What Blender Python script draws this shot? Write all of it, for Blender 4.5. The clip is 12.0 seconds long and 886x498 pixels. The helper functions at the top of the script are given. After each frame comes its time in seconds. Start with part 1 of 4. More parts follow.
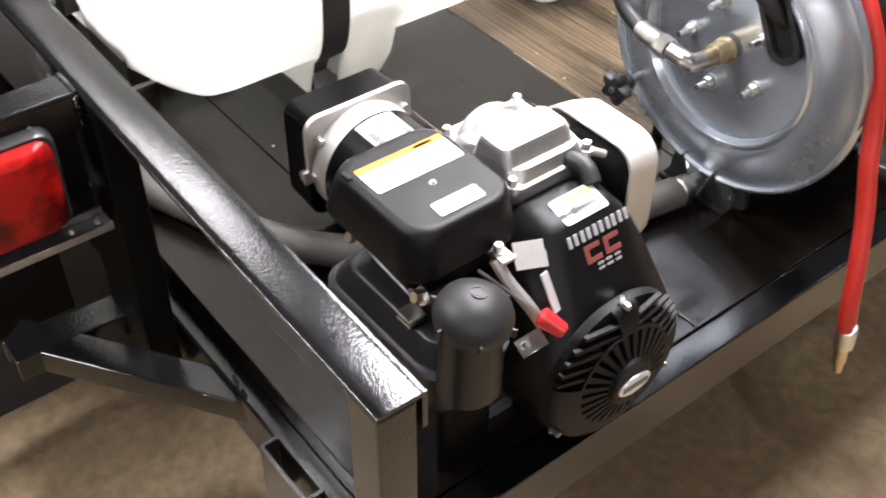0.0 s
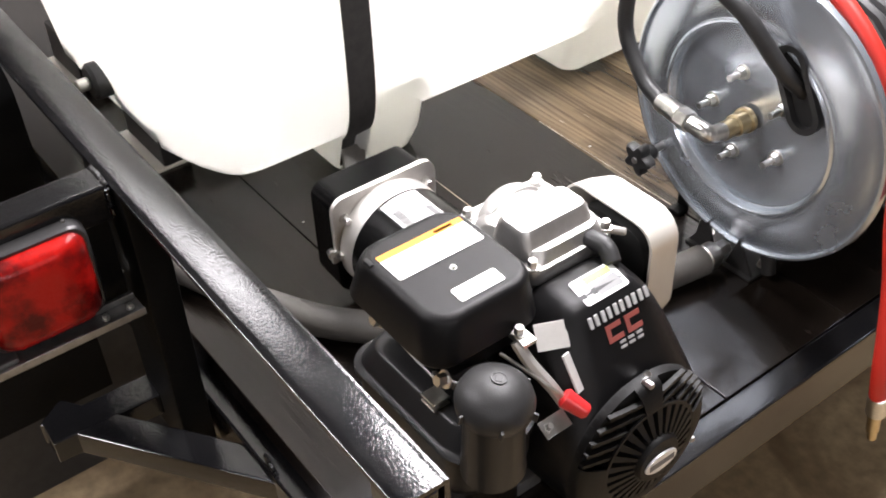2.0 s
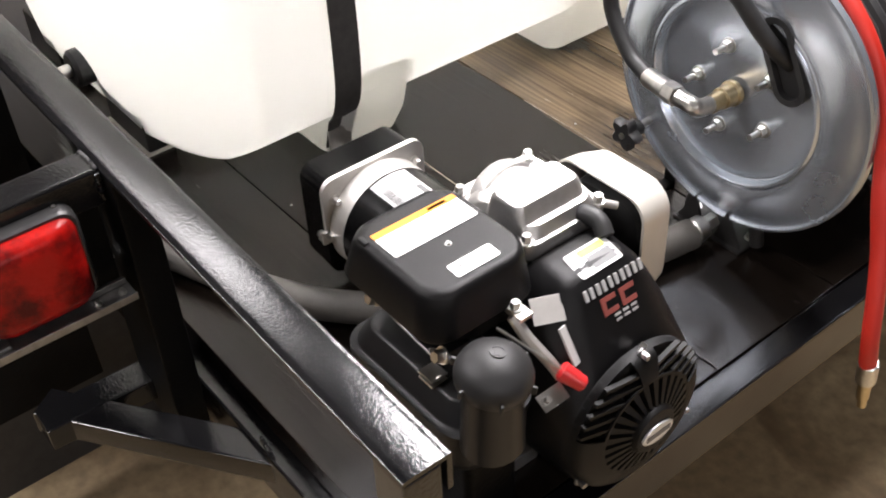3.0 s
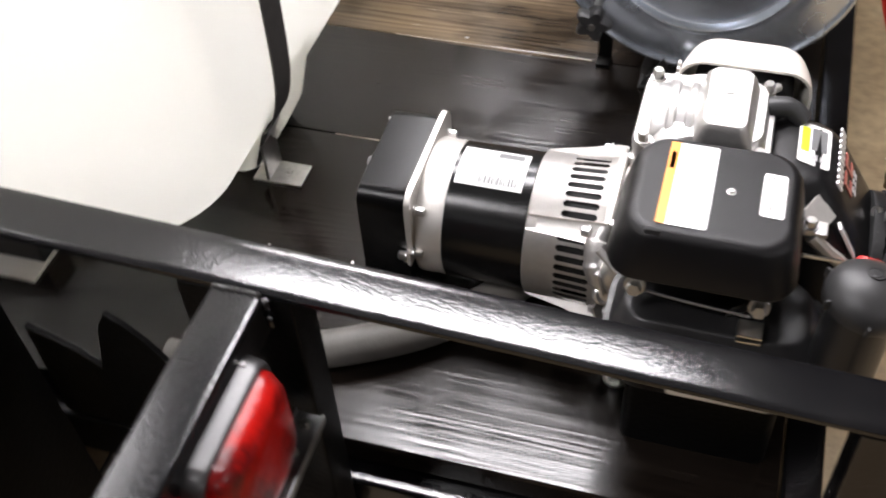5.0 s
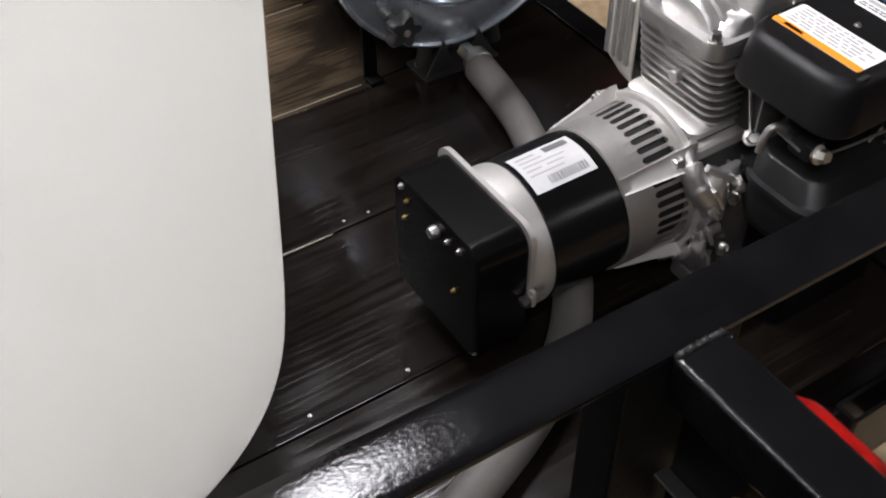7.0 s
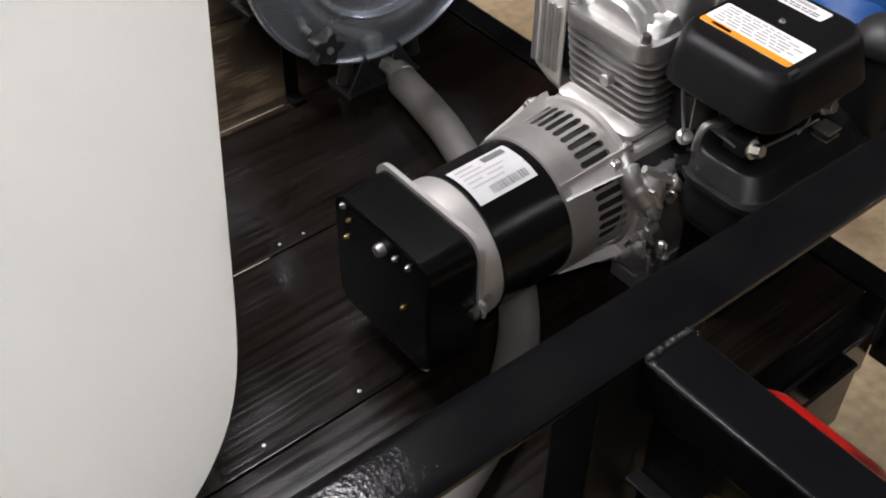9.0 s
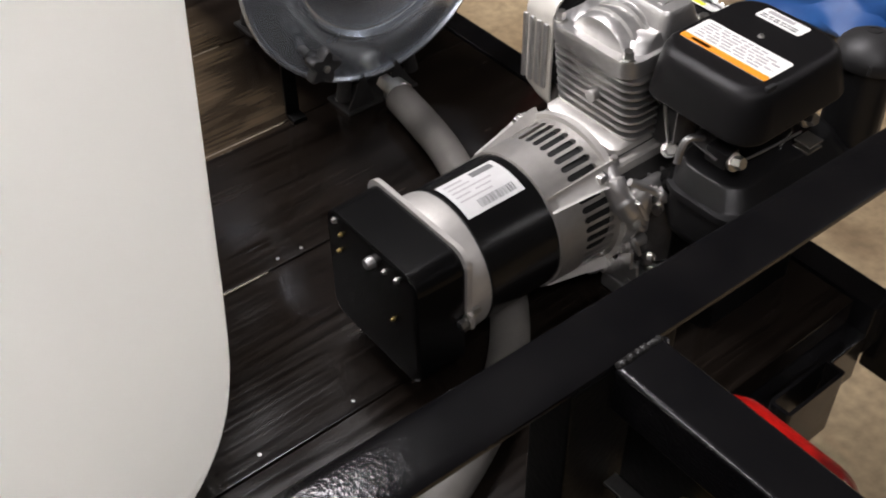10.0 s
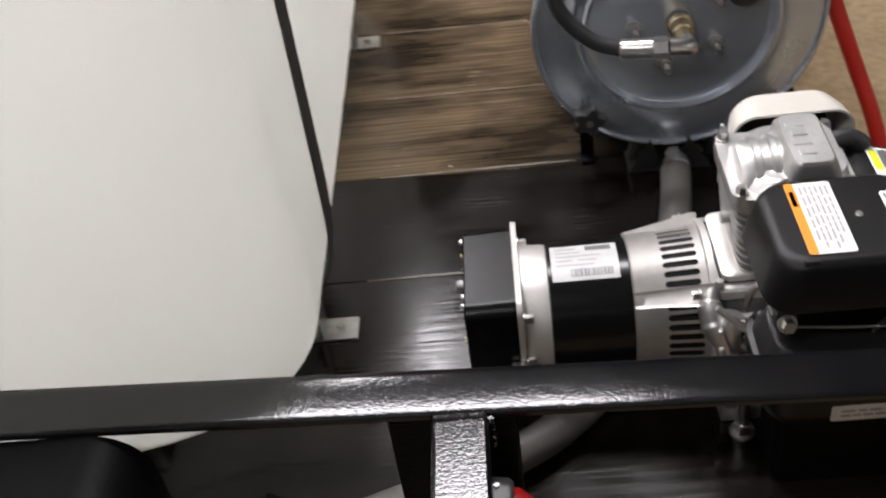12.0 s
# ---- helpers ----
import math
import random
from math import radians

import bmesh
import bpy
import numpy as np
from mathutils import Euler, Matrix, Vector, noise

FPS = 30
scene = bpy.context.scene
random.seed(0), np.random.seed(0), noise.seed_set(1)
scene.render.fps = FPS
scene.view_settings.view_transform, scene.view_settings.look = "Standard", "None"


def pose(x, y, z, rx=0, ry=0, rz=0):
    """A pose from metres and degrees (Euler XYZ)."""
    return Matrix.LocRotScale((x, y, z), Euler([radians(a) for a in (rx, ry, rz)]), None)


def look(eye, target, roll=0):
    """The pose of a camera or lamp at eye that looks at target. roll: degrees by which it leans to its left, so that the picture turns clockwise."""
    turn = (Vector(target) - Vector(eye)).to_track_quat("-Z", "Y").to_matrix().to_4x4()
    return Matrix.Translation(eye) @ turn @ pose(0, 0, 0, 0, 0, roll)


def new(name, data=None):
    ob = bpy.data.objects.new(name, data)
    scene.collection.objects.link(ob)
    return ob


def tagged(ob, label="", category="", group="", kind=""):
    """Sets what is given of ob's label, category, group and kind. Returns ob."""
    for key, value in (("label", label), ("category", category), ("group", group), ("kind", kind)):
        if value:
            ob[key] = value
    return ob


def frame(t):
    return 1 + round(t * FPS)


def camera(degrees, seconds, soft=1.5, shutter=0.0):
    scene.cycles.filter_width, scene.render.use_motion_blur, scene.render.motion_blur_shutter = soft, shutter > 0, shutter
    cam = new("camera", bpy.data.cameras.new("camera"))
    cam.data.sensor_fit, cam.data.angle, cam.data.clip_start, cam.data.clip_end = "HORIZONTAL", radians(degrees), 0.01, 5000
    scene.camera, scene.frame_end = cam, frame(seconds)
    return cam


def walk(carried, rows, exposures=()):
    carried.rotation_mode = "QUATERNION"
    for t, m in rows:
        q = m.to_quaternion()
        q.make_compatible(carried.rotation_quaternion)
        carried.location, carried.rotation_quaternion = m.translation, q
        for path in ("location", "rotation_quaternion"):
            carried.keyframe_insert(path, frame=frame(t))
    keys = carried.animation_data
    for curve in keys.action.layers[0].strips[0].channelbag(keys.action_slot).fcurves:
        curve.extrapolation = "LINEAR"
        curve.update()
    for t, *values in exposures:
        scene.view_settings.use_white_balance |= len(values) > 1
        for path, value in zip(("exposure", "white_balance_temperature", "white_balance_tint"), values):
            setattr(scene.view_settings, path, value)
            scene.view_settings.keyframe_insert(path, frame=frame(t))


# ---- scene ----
cam = camera(44.0, 12.0, soft=1.9, shutter=0.5)
PATH = [
    (0, (0.494, -0.323, 1.068), (-0.671, 0.6, -0.27), 0.6),
    (0.5, (0.494, -0.312, 1.06), (-0.71, 0.546, -0.286), -0.6),
    (1, (0.49, -0.313, 1.069), (-0.685, 0.561, -0.293), 0.7),
    (1.5, (0.477, -0.301, 1.075), (-0.7, 0.624, -0.251), 0.5),
    (2, (0.499, -0.297, 1.107), (-0.759, 0.6, -0.163), -2.6),
    (2.5, (0.498, -0.295, 1.102), (-0.734, 0.624, -0.178), -2.1),
    (2.7, (0.497, -0.292, 1.1), (-0.733, 0.613, -0.191), -2.5),
    (4.3, (0.252, -0.548, 1.112), (-0.672, 0.628, -0.226), -8.3),
    (4.5, (0.106, -0.543, 1.101), (-0.719, 0.643, -0.281), -9.0),
    (4.6, (0.046, -0.548, 1.081), (-0.744, 0.665, -0.298), -8.7),
    (4.8, (-0.1, -0.55, 1.081), (-0.736, 0.718, -0.329), -6.4),
    (5, (-0.23, -0.551, 1.094), (-0.681, 0.726, -0.378), -4.2),
    (5.5, (-0.564, -0.59, 1.06), (-0.627, 0.815, -0.362), -4.2),
    (6, (-0.769, -0.511, 1.014), (-0.5, 0.901, -0.376), -4.7),
    (6.5, (-0.937, -0.355, 0.968), (-0.321, 0.88, -0.48), 0.1),
    (7, (-1.066, -0.341, 0.974), (-0.302, 0.856, -0.434), -0.5),
    (7.5, (-1.105, -0.333, 0.976), (-0.249, 0.815, -0.42), -0.4),
    (7.6, (-1.105, -0.328, 0.974), (-0.235, 0.812, -0.42), -0.3),
    (9.5, (-1.093, -0.307, 0.97), (-0.178, 0.799, -0.422), 0.6),
    (10, (-1.083, -0.346, 0.989), (-0.188, 0.799, -0.385), -0.9),
    (10.5, (-0.947, -0.31, 0.984), (-0.288, 0.926, -0.444), -5.8),
    (11, (-0.84, -0.303, 0.966), (-0.39, 1.006, -0.477), -5.5),
    (11.5, (-0.735, -0.493, 1.018), (-0.468, 0.951, -0.341), -4.4),
    (11.7, (-0.66, -0.588, 1.066), (-0.575, 0.901, -0.267), -5.1),
    (12, (-0.559, -0.644, 1.096), (-0.695, 0.877, -0.196), -8.4),
]
EXPOSURE = [(0, 1.5, 6400, 11), (0.5, 1.7, 6350, 11), (1, 1.85, 6350, 11), (1.5, 1.66, 6400, 11), (2, 1.38, 6500, 11), (2.5, 1.13, 6600, 11), (4.6, 1.12, 6500, 11), (5.5, 0.68, 6450, 11), (6.5, 0.33, 6350, 10.5), (7.5, 0.12, 6300, 10.5), (9.5, 0.1, 6450, 11), (10.5, 0.13, 6550, 11.5), (12, 0.12, 6480, 10.5)]
walk(cam, [(t, look(eye, target, roll)) for t, eye, target, roll in PATH], EXPOSURE)

# ---- light ----
world = bpy.data.worlds.new("world")
world.use_nodes = True
world.node_tree.nodes["Background"].inputs[0].default_value = (0.5, 0.55, 0.6, 1)
world.node_tree.nodes["Background"].inputs[1].default_value = 0.05
scene.world = world


def strip_lamp(name, x, y, z, turn, length, watts, colour):
    data = bpy.data.lights.new(name, "AREA")
    data.shape, data.size, data.size_y, data.energy, data.color = "RECTANGLE", length, 0.42, watts, colour
    ob = new(name, data)
    ob.matrix_basis = pose(x, y, z, 0, 0, turn)
    return ob


# fourth and fifth are unseen lamps added as fill for +x and -y faces
FIXTURES_AND_FILLS = [(-0.63, 1.2, 2.3, 3.0, 1.22, 60.0), (-1.5, 2.52, 2.3, 3.0, 1.3, 78.0), (-2.28, 0.76, 2.3, 5.0, 0.95, 12.0), (3.9, -0.3, 2.3, 6.0, 1.2, 36.0), (2.3, -2.5, 2.3, 6.0, 1.2, 18.0), (-1.58, -1.06, 2.3, 3.0, 1.3, 33.0)]
for fx, fy, fz, fturn, flen, fwatt in FIXTURES_AND_FILLS:
    strip_lamp("tube_and_fill_light", fx, fy, fz, fturn, flen, fwatt, (0.985, 0.955, 0.985))

# ---- materials ----


def material(name, base, rough=0.5, metal=0.0, other=None, scale=8.0, bump=0.0, bump_scale=200.0, stretch=(1, 1, 1), rough_var=0.0,
             coat=0.0, contrast=(0.35, 0.65), spec=0.5):
    m = bpy.data.materials.new(name)
    m.use_nodes = True
    nt = m.node_tree
    b = nt.nodes["Principled BSDF"]
    b.inputs["Base Color"].default_value = (*base, 1)
    b.inputs["Roughness"].default_value = rough
    b.inputs["Metallic"].default_value = metal
    b.inputs["Coat Weight"].default_value = coat
    b.inputs["Coat Roughness"].default_value = 0.075
    b.inputs["Specular IOR Level"].default_value = spec
    tc = nt.nodes.new("ShaderNodeTexCoord")
    mp = nt.nodes.new("ShaderNodeMapping")
    mp.inputs["Scale"].default_value = stretch
    nt.links.new(tc.outputs["Object"], mp.inputs["Vector"])
    if other or rough_var:
        n = nt.nodes.new("ShaderNodeTexNoise")
        n.inputs["Scale"].default_value, n.inputs["Detail"].default_value, n.inputs["Roughness"].default_value = scale, 6, 0.6
        nt.links.new(mp.outputs[0], n.inputs["Vector"])
        r = nt.nodes.new("ShaderNodeMapRange")
        r.inputs[1].default_value, r.inputs[2].default_value = contrast
        nt.links.new(n.outputs[0], r.inputs[0])
        if other:
            mix = nt.nodes.new("ShaderNodeMix")
            mix.data_type = "RGBA"
            mix.inputs[6].default_value, mix.inputs[7].default_value = (*base, 1), (*other, 1)
            nt.links.new(r.outputs[0], mix.inputs[0])
            nt.links.new(mix.outputs[2], b.inputs["Base Color"])
        if rough_var:
            rr = nt.nodes.new("ShaderNodeMapRange")
            rr.inputs[3].default_value, rr.inputs[4].default_value = rough - rough_var, rough + rough_var
            nt.links.new(r.outputs[0], rr.inputs[0])
            nt.links.new(rr.outputs[0], b.inputs["Roughness"])
    if bump:
        n2 = nt.nodes.new("ShaderNodeTexNoise")
        n2.inputs["Scale"].default_value, n2.inputs["Detail"].default_value = bump_scale, 4
        nt.links.new(mp.outputs[0], n2.inputs["Vector"])
        bp = nt.nodes.new("ShaderNodeBump")
        bp.inputs["Strength"].default_value, bp.inputs["Distance"].default_value = bump, 0.002
        nt.links.new(n2.outputs[0], bp.inputs["Height"])
        nt.links.new(bp.outputs[0], b.inputs["Normal"])
        nt.links.new(bp.outputs[0], b.inputs["Coat Normal"])
    return m


def wood_material():
    m = bpy.data.materials.new("stained_wood")
    m.use_nodes = True
    nt = m.node_tree
    b = nt.nodes["Principled BSDF"]
    tc = nt.nodes.new("ShaderNodeTexCoord")
    info = nt.nodes.new("ShaderNodeObjectInfo")
    off = nt.nodes.new("ShaderNodeVectorMath")
    off.operation = "SCALE"
    off.inputs[0].default_value = (7.3, 3.1, 1.7)
    nt.links.new(info.outputs["Random"], off.inputs["Scale"])
    addv = nt.nodes.new("ShaderNodeVectorMath")
    nt.links.new(tc.outputs["Object"], addv.inputs[0])
    nt.links.new(off.outputs[0], addv.inputs[1])
    mp = nt.nodes.new("ShaderNodeMapping")
    mp.inputs["Scale"].default_value = (1.3, 34, 34)
    nt.links.new(addv.outputs[0], mp.inputs["Vector"])
    warp = nt.nodes.new("ShaderNodeTexNoise")
    warp.inputs["Scale"].default_value, warp.inputs["Detail"].default_value = 3.4, 5
    nt.links.new(addv.outputs[0], warp.inputs["Vector"])
    grain = nt.nodes.new("ShaderNodeTexNoise")
    grain.inputs["Scale"].default_value, grain.inputs["Detail"].default_value, grain.inputs["Distortion"].default_value = 3.0, 8, 0.9
    nt.links.new(mp.outputs[0], grain.inputs["Vector"])
    lines_at = nt.nodes.new("ShaderNodeMapping")
    lines_at.inputs["Scale"].default_value = (0.1, 1.0, 1.0)
    nt.links.new(addv.outputs[0], lines_at.inputs["Vector"])
    lines = nt.nodes.new("ShaderNodeTexWave")
    lines.bands_direction = "Y"
    lines.inputs["Scale"].default_value, lines.inputs["Distortion"].default_value = 26.0, 22.0
    lines.inputs["Detail"].default_value, lines.inputs["Detail Scale"].default_value = 4.0, 0.5
    nt.links.new(lines_at.outputs[0], lines.inputs["Vector"])
    both = nt.nodes.new("ShaderNodeMix")
    both.inputs[0].default_value = 0.18
    nt.links.new(grain.outputs[0], both.inputs[2])
    nt.links.new(lines.outputs[1], both.inputs[3])
    g = nt.nodes.new("ShaderNodeMapRange")
    g.inputs[1].default_value, g.inputs[2].default_value = 0.28, 0.72
    nt.links.new(both.outputs[0], g.inputs[0])
    dark = nt.nodes.new("ShaderNodeMix")
    dark.data_type = "RGBA"
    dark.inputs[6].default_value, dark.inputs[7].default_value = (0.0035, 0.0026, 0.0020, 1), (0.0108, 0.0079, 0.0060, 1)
    nt.links.new(g.outputs[0], dark.inputs[0])
    bare = nt.nodes.new("ShaderNodeMix")
    bare.data_type = "RGBA"
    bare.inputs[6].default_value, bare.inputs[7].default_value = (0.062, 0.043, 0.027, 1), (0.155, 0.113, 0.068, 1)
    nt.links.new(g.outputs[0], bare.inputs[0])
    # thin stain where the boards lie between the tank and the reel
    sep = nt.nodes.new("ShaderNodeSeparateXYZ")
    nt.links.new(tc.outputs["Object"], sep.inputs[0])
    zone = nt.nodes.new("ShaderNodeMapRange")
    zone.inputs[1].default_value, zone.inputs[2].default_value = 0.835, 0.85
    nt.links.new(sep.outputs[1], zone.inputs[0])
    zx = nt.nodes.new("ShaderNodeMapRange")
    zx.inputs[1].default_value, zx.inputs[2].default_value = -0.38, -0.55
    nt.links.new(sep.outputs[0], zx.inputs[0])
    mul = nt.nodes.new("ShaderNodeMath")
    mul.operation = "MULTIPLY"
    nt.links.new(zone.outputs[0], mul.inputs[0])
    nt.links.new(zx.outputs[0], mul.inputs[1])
    blot = nt.nodes.new("ShaderNodeMapRange")
    blot.inputs[1].default_value, blot.inputs[2].default_value, blot.inputs[3].default_value = 0.38, 0.55, 0.2
    mp2 = nt.nodes.new("ShaderNodeMapping")
    mp2.inputs["Scale"].default_value = (1.0, 3.0, 1.0)
    nt.links.new(addv.outputs[0], mp2.inputs["Vector"])
    nt.links.new(mp2.outputs[0], warp.inputs["Vector"])
    nt.links.new(warp.outputs[0], blot.inputs[0])
    mul2 = nt.nodes.new("ShaderNodeMath")
    mul2.operation = "MULTIPLY"
    nt.links.new(mul.outputs[0], mul2.inputs[0])
    nt.links.new(blot.outputs[0], mul2.inputs[1])
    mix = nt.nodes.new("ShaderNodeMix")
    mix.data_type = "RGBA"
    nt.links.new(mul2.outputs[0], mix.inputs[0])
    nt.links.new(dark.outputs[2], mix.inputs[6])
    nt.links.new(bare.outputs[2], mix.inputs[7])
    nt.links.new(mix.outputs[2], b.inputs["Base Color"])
    rr = nt.nodes.new("ShaderNodeMapRange")
    rr.inputs[3].default_value, rr.inputs[4].default_value = 0.14, 0.21
    nt.links.new(g.outputs[0], rr.inputs[0])
    # patchy gloss of the brushed-on stain
    patch = nt.nodes.new("ShaderNodeTexNoise")
    patch.inputs["Scale"].default_value, patch.inputs["Detail"].default_value = 9.0, 5
    nt.links.new(addv.outputs[0], patch.inputs["Vector"])
    pr = nt.nodes.new("ShaderNodeMapRange")
    pr.inputs[1].default_value, pr.inputs[2].default_value, pr.inputs[3].default_value, pr.inputs[4].default_value = 0.35, 0.65, -0.05, 0.08
    nt.links.new(patch.outputs[0], pr.inputs[0])
    ra = nt.nodes.new("ShaderNodeMath")
    nt.links.new(rr.outputs[0], ra.inputs[0])
    nt.links.new(pr.outputs[0], ra.inputs[1])
    nt.links.new(ra.outputs[0], b.inputs["Roughness"])
    b.inputs["Specular IOR Level"].default_value = 0.32
    bp = nt.nodes.new("ShaderNodeBump")
    bp.inputs["Strength"].default_value, bp.inputs["Distance"].default_value = 0.19, 0.0014
    nt.links.new(both.outputs[0], bp.inputs["Height"])
    nt.links.new(bp.outputs[0], b.inputs["Normal"])
    return m


def concrete_material():
    m = bpy.data.materials.new("stained_concrete")
    m.use_nodes = True
    nt = m.node_tree
    b = nt.nodes["Principled BSDF"]
    tc = nt.nodes.new("ShaderNodeTexCoord")
    big = nt.nodes.new("ShaderNodeTexNoise")
    big.inputs["Scale"].default_value, big.inputs["Detail"].default_value = 1.6, 5
    fine = nt.nodes.new("ShaderNodeTexNoise")
    fine.inputs["Scale"].default_value, fine.inputs["Detail"].default_value = 40, 6
    for n in (big, fine):
        nt.links.new(tc.outputs["Object"], n.inputs["Vector"])
    r = nt.nodes.new("ShaderNodeMapRange")
    r.inputs[1].default_value, r.inputs[2].default_value = 0.38, 0.62
    nt.links.new(big.outputs[0], r.inputs[0])
    mix = nt.nodes.new("ShaderNodeMix")
    mix.data_type = "RGBA"
    mix.inputs[6].default_value, mix.inputs[7].default_value = (0.24, 0.17, 0.095, 1), (0.44, 0.335, 0.20, 1)
    nt.links.new(r.outputs[0], mix.inputs[0])
    spot = nt.nodes.new("ShaderNodeMapRange")
    spot.inputs[1].default_value, spot.inputs[2].default_value, spot.inputs[3].default_value, spot.inputs[4].default_value = 0.3, 0.7, 0.75, 1.2
    nt.links.new(fine.outputs[0], spot.inputs[0])
    vm = nt.nodes.new("ShaderNodeVectorMath")
    vm.operation = "SCALE"
    nt.links.new(mix.outputs[2], vm.inputs[0])
    nt.links.new(spot.outputs[0], vm.inputs["Scale"])
    # dark spilled stains
    st = nt.nodes.new("ShaderNodeTexNoise")
    st.inputs["Scale"].default_value, st.inputs["Detail"].default_value, st.inputs["Distortion"].default_value = 3.4, 7, 0.8
    nt.links.new(tc.outputs["Object"], st.inputs["Vector"])
    sr = nt.nodes.new("ShaderNodeMapRange")
    sr.inputs[1].default_value, sr.inputs[2].default_value, sr.inputs[3].default_value, sr.inputs[4].default_value = 0.56, 0.68, 0.0, 0.65
    nt.links.new(st.outputs[0], sr.inputs[0])
    sm = nt.nodes.new("ShaderNodeMix")
    sm.data_type = "RGBA"
    sm.inputs[7].default_value = (0.10, 0.06, 0.03, 1)
    nt.links.new(sr.outputs[0], sm.inputs[0])
    nt.links.new(vm.outputs[0], sm.inputs[6])
    nt.links.new(sm.outputs[2], b.inputs["Base Color"])
    b.inputs["Roughness"].default_value = 0.5
    bp = nt.nodes.new("ShaderNodeBump")
    bp.inputs["Strength"].default_value, bp.inputs["Distance"].default_value = 0.2, 0.002
    nt.links.new(fine.outputs[0], bp.inputs["Height"])
    nt.links.new(bp.outputs[0], b.inputs["Normal"])
    return m


WOOD = wood_material()
CONCRETE = concrete_material()
BAREWOOD = material("bare_plank_edge", (0.30, 0.25, 0.19), 0.6, 0, (0.08, 0.06, 0.045), 22, stretch=(1, 4, 1))
PAINT = material("black_enamel", (0.003, 0.003, 0.0036), 0.32, 0, (0.005, 0.0048, 0.0052), 14, 0.14, 300, rough_var=0.04, spec=0.06, coat=0.85)
PAINT_DULL = material("dull_black_steel", (0.009, 0.0088, 0.0085), 0.5, 0, (0.017, 0.0155, 0.0145), 20, 0.2, 150)
MATTE = material("matte_black_undercoat", (0.0016, 0.0016, 0.0016), 0.5, 0, (0.003, 0.0029, 0.0028), 20, 0.3, 150, spec=0.1)
POLY = material("white_polyethylene", (0.88, 0.90, 0.915), 0.38, 0, (0.86, 0.88, 0.89), 2.5, 0.05, 60)
_nt = POLY.node_tree
_tr = _nt.nodes.new("ShaderNodeBsdfTranslucent")
_tr.inputs[0].default_value = (0.978, 0.97, 0.925, 1)
_mx = _nt.nodes.new("ShaderNodeMixShader")
_mx.inputs[0].default_value = 0.64
_nt.links.new(_nt.nodes["Principled BSDF"].outputs[0], _mx.inputs[1])
_nt.links.new(_tr.outputs[0], _mx.inputs[2])
_nt.links.new(_mx.outputs[0], _nt.nodes["Material Output"].inputs[0])
CAST = material("cast_aluminium", (0.60, 0.58, 0.55), 0.48, 0.7, (0.53, 0.51, 0.48), 30, 0.10, 420, rough_var=0.05)
BRIGHT = material("bright_aluminium", (0.60, 0.59, 0.575), 0.4, 0.9, (0.47, 0.46, 0.445), 25, 0.3, 160, rough_var=0.08)
PLASTIC = material("black_textured_plastic", (0.0048, 0.0046, 0.0049), 0.36, 0, (0.006, 0.0057, 0.006), 30, 0.25, 900, spec=0.22)
SHELL = material("satin_black_plastic", (0.002, 0.002, 0.0021), 0.24, 0, (0.003, 0.0029, 0.0029), 20, 0.1, 600, spec=0.16)
FUELBLACK = material("dull_black_plastic", (0.008, 0.0079, 0.0083), 0.36, 0, (0.0115, 0.0113, 0.0117), 25, 0.12, 500, spec=0.32)
STRAP = material("dark_webbing", (0.03, 0.028, 0.026), 0.7, 0, (0.042, 0.039, 0.036), 60, 0.3, 500)
GREYCAP = material("grey_plastic", (0.019, 0.0187, 0.0187), 0.42, 0, (0.025, 0.0245, 0.0245), 40, 0.2, 700, spec=0.35)
STATOR = material("gloss_black_lacquer", (0.003, 0.003, 0.0032), 0.22, 0, (0.0045, 0.0045, 0.0045), 30, 0.06, 300, spec=0.3)
CREAM = material("pale_enamelled_steel", (0.66, 0.63, 0.57), 0.35, 0.25, (0.6, 0.57, 0.51), 15, 0.08, 300)
ZINC = material("zinc_plated_steel", (0.7, 0.69, 0.66), 0.28, 1.0, (0.55, 0.54, 0.52), 60, 0.15, 400)
DULLZINC = material("dull_zinc", (0.33, 0.325, 0.32), 0.42, 0.9, (0.24, 0.235, 0.23), 50, 0.15, 300)
DARKCAST = material("dark_grey_casting", (0.075, 0.072, 0.07), 0.45, 0.6, (0.04, 0.038, 0.037), 40, 0.2, 300)
YZINC = material("yellow_zinc", (0.65, 0.5, 0.2), 0.3, 1.0, (0.5, 0.38, 0.15), 60)
# bluish base puts a blue reflection from an unbuilt source into the colour
GALV = material("brushed_steel_sheet", (0.58, 0.63, 0.70), 0.25, 0.78, (0.54, 0.585, 0.645), 5, 0.0, 200, rough_var=0.03)
BRASS = material("brass", (0.6, 0.5, 0.32), 0.32, 1.0, (0.5, 0.4, 0.24), 40)
RUBBER = material("black_rubber", (0.014, 0.014, 0.015), 0.5, 0, (0.022, 0.022, 0.022), 40, 0.15, 300)
GREYHOSE = material("grey_ribbed_hose", (0.082, 0.077, 0.070), 0.6, 0, (0.115, 0.107, 0.096), 18, 0.2, 300)
REDHOSE = material("red_rubber_hose", (0.52, 0.022, 0.012), 0.45, 0, (0.42, 0.02, 0.012), 12, 0.15, 200)
REDLENS = material("red_lens", (0.36, 0.006, 0.004), 0.3, 0, (0.07, 0.002, 0.002), 16, 0.6, 60, contrast=(0.42, 0.6), spec=0.22)
REDKNOB = material("red_plastic", (0.55, 0.02, 0.025), 0.35, 0, (0.48, 0.02, 0.02), 30)
CLEARLENS = material("frosted_lens", (0.62, 0.62, 0.6), 0.25, 0, (0.5, 0.5, 0.48), 40)
LAMPRIM = material("grey_lamp_rim", (0.035, 0.034, 0.034), 0.35, 0.2, (0.025, 0.024, 0.024), 40)
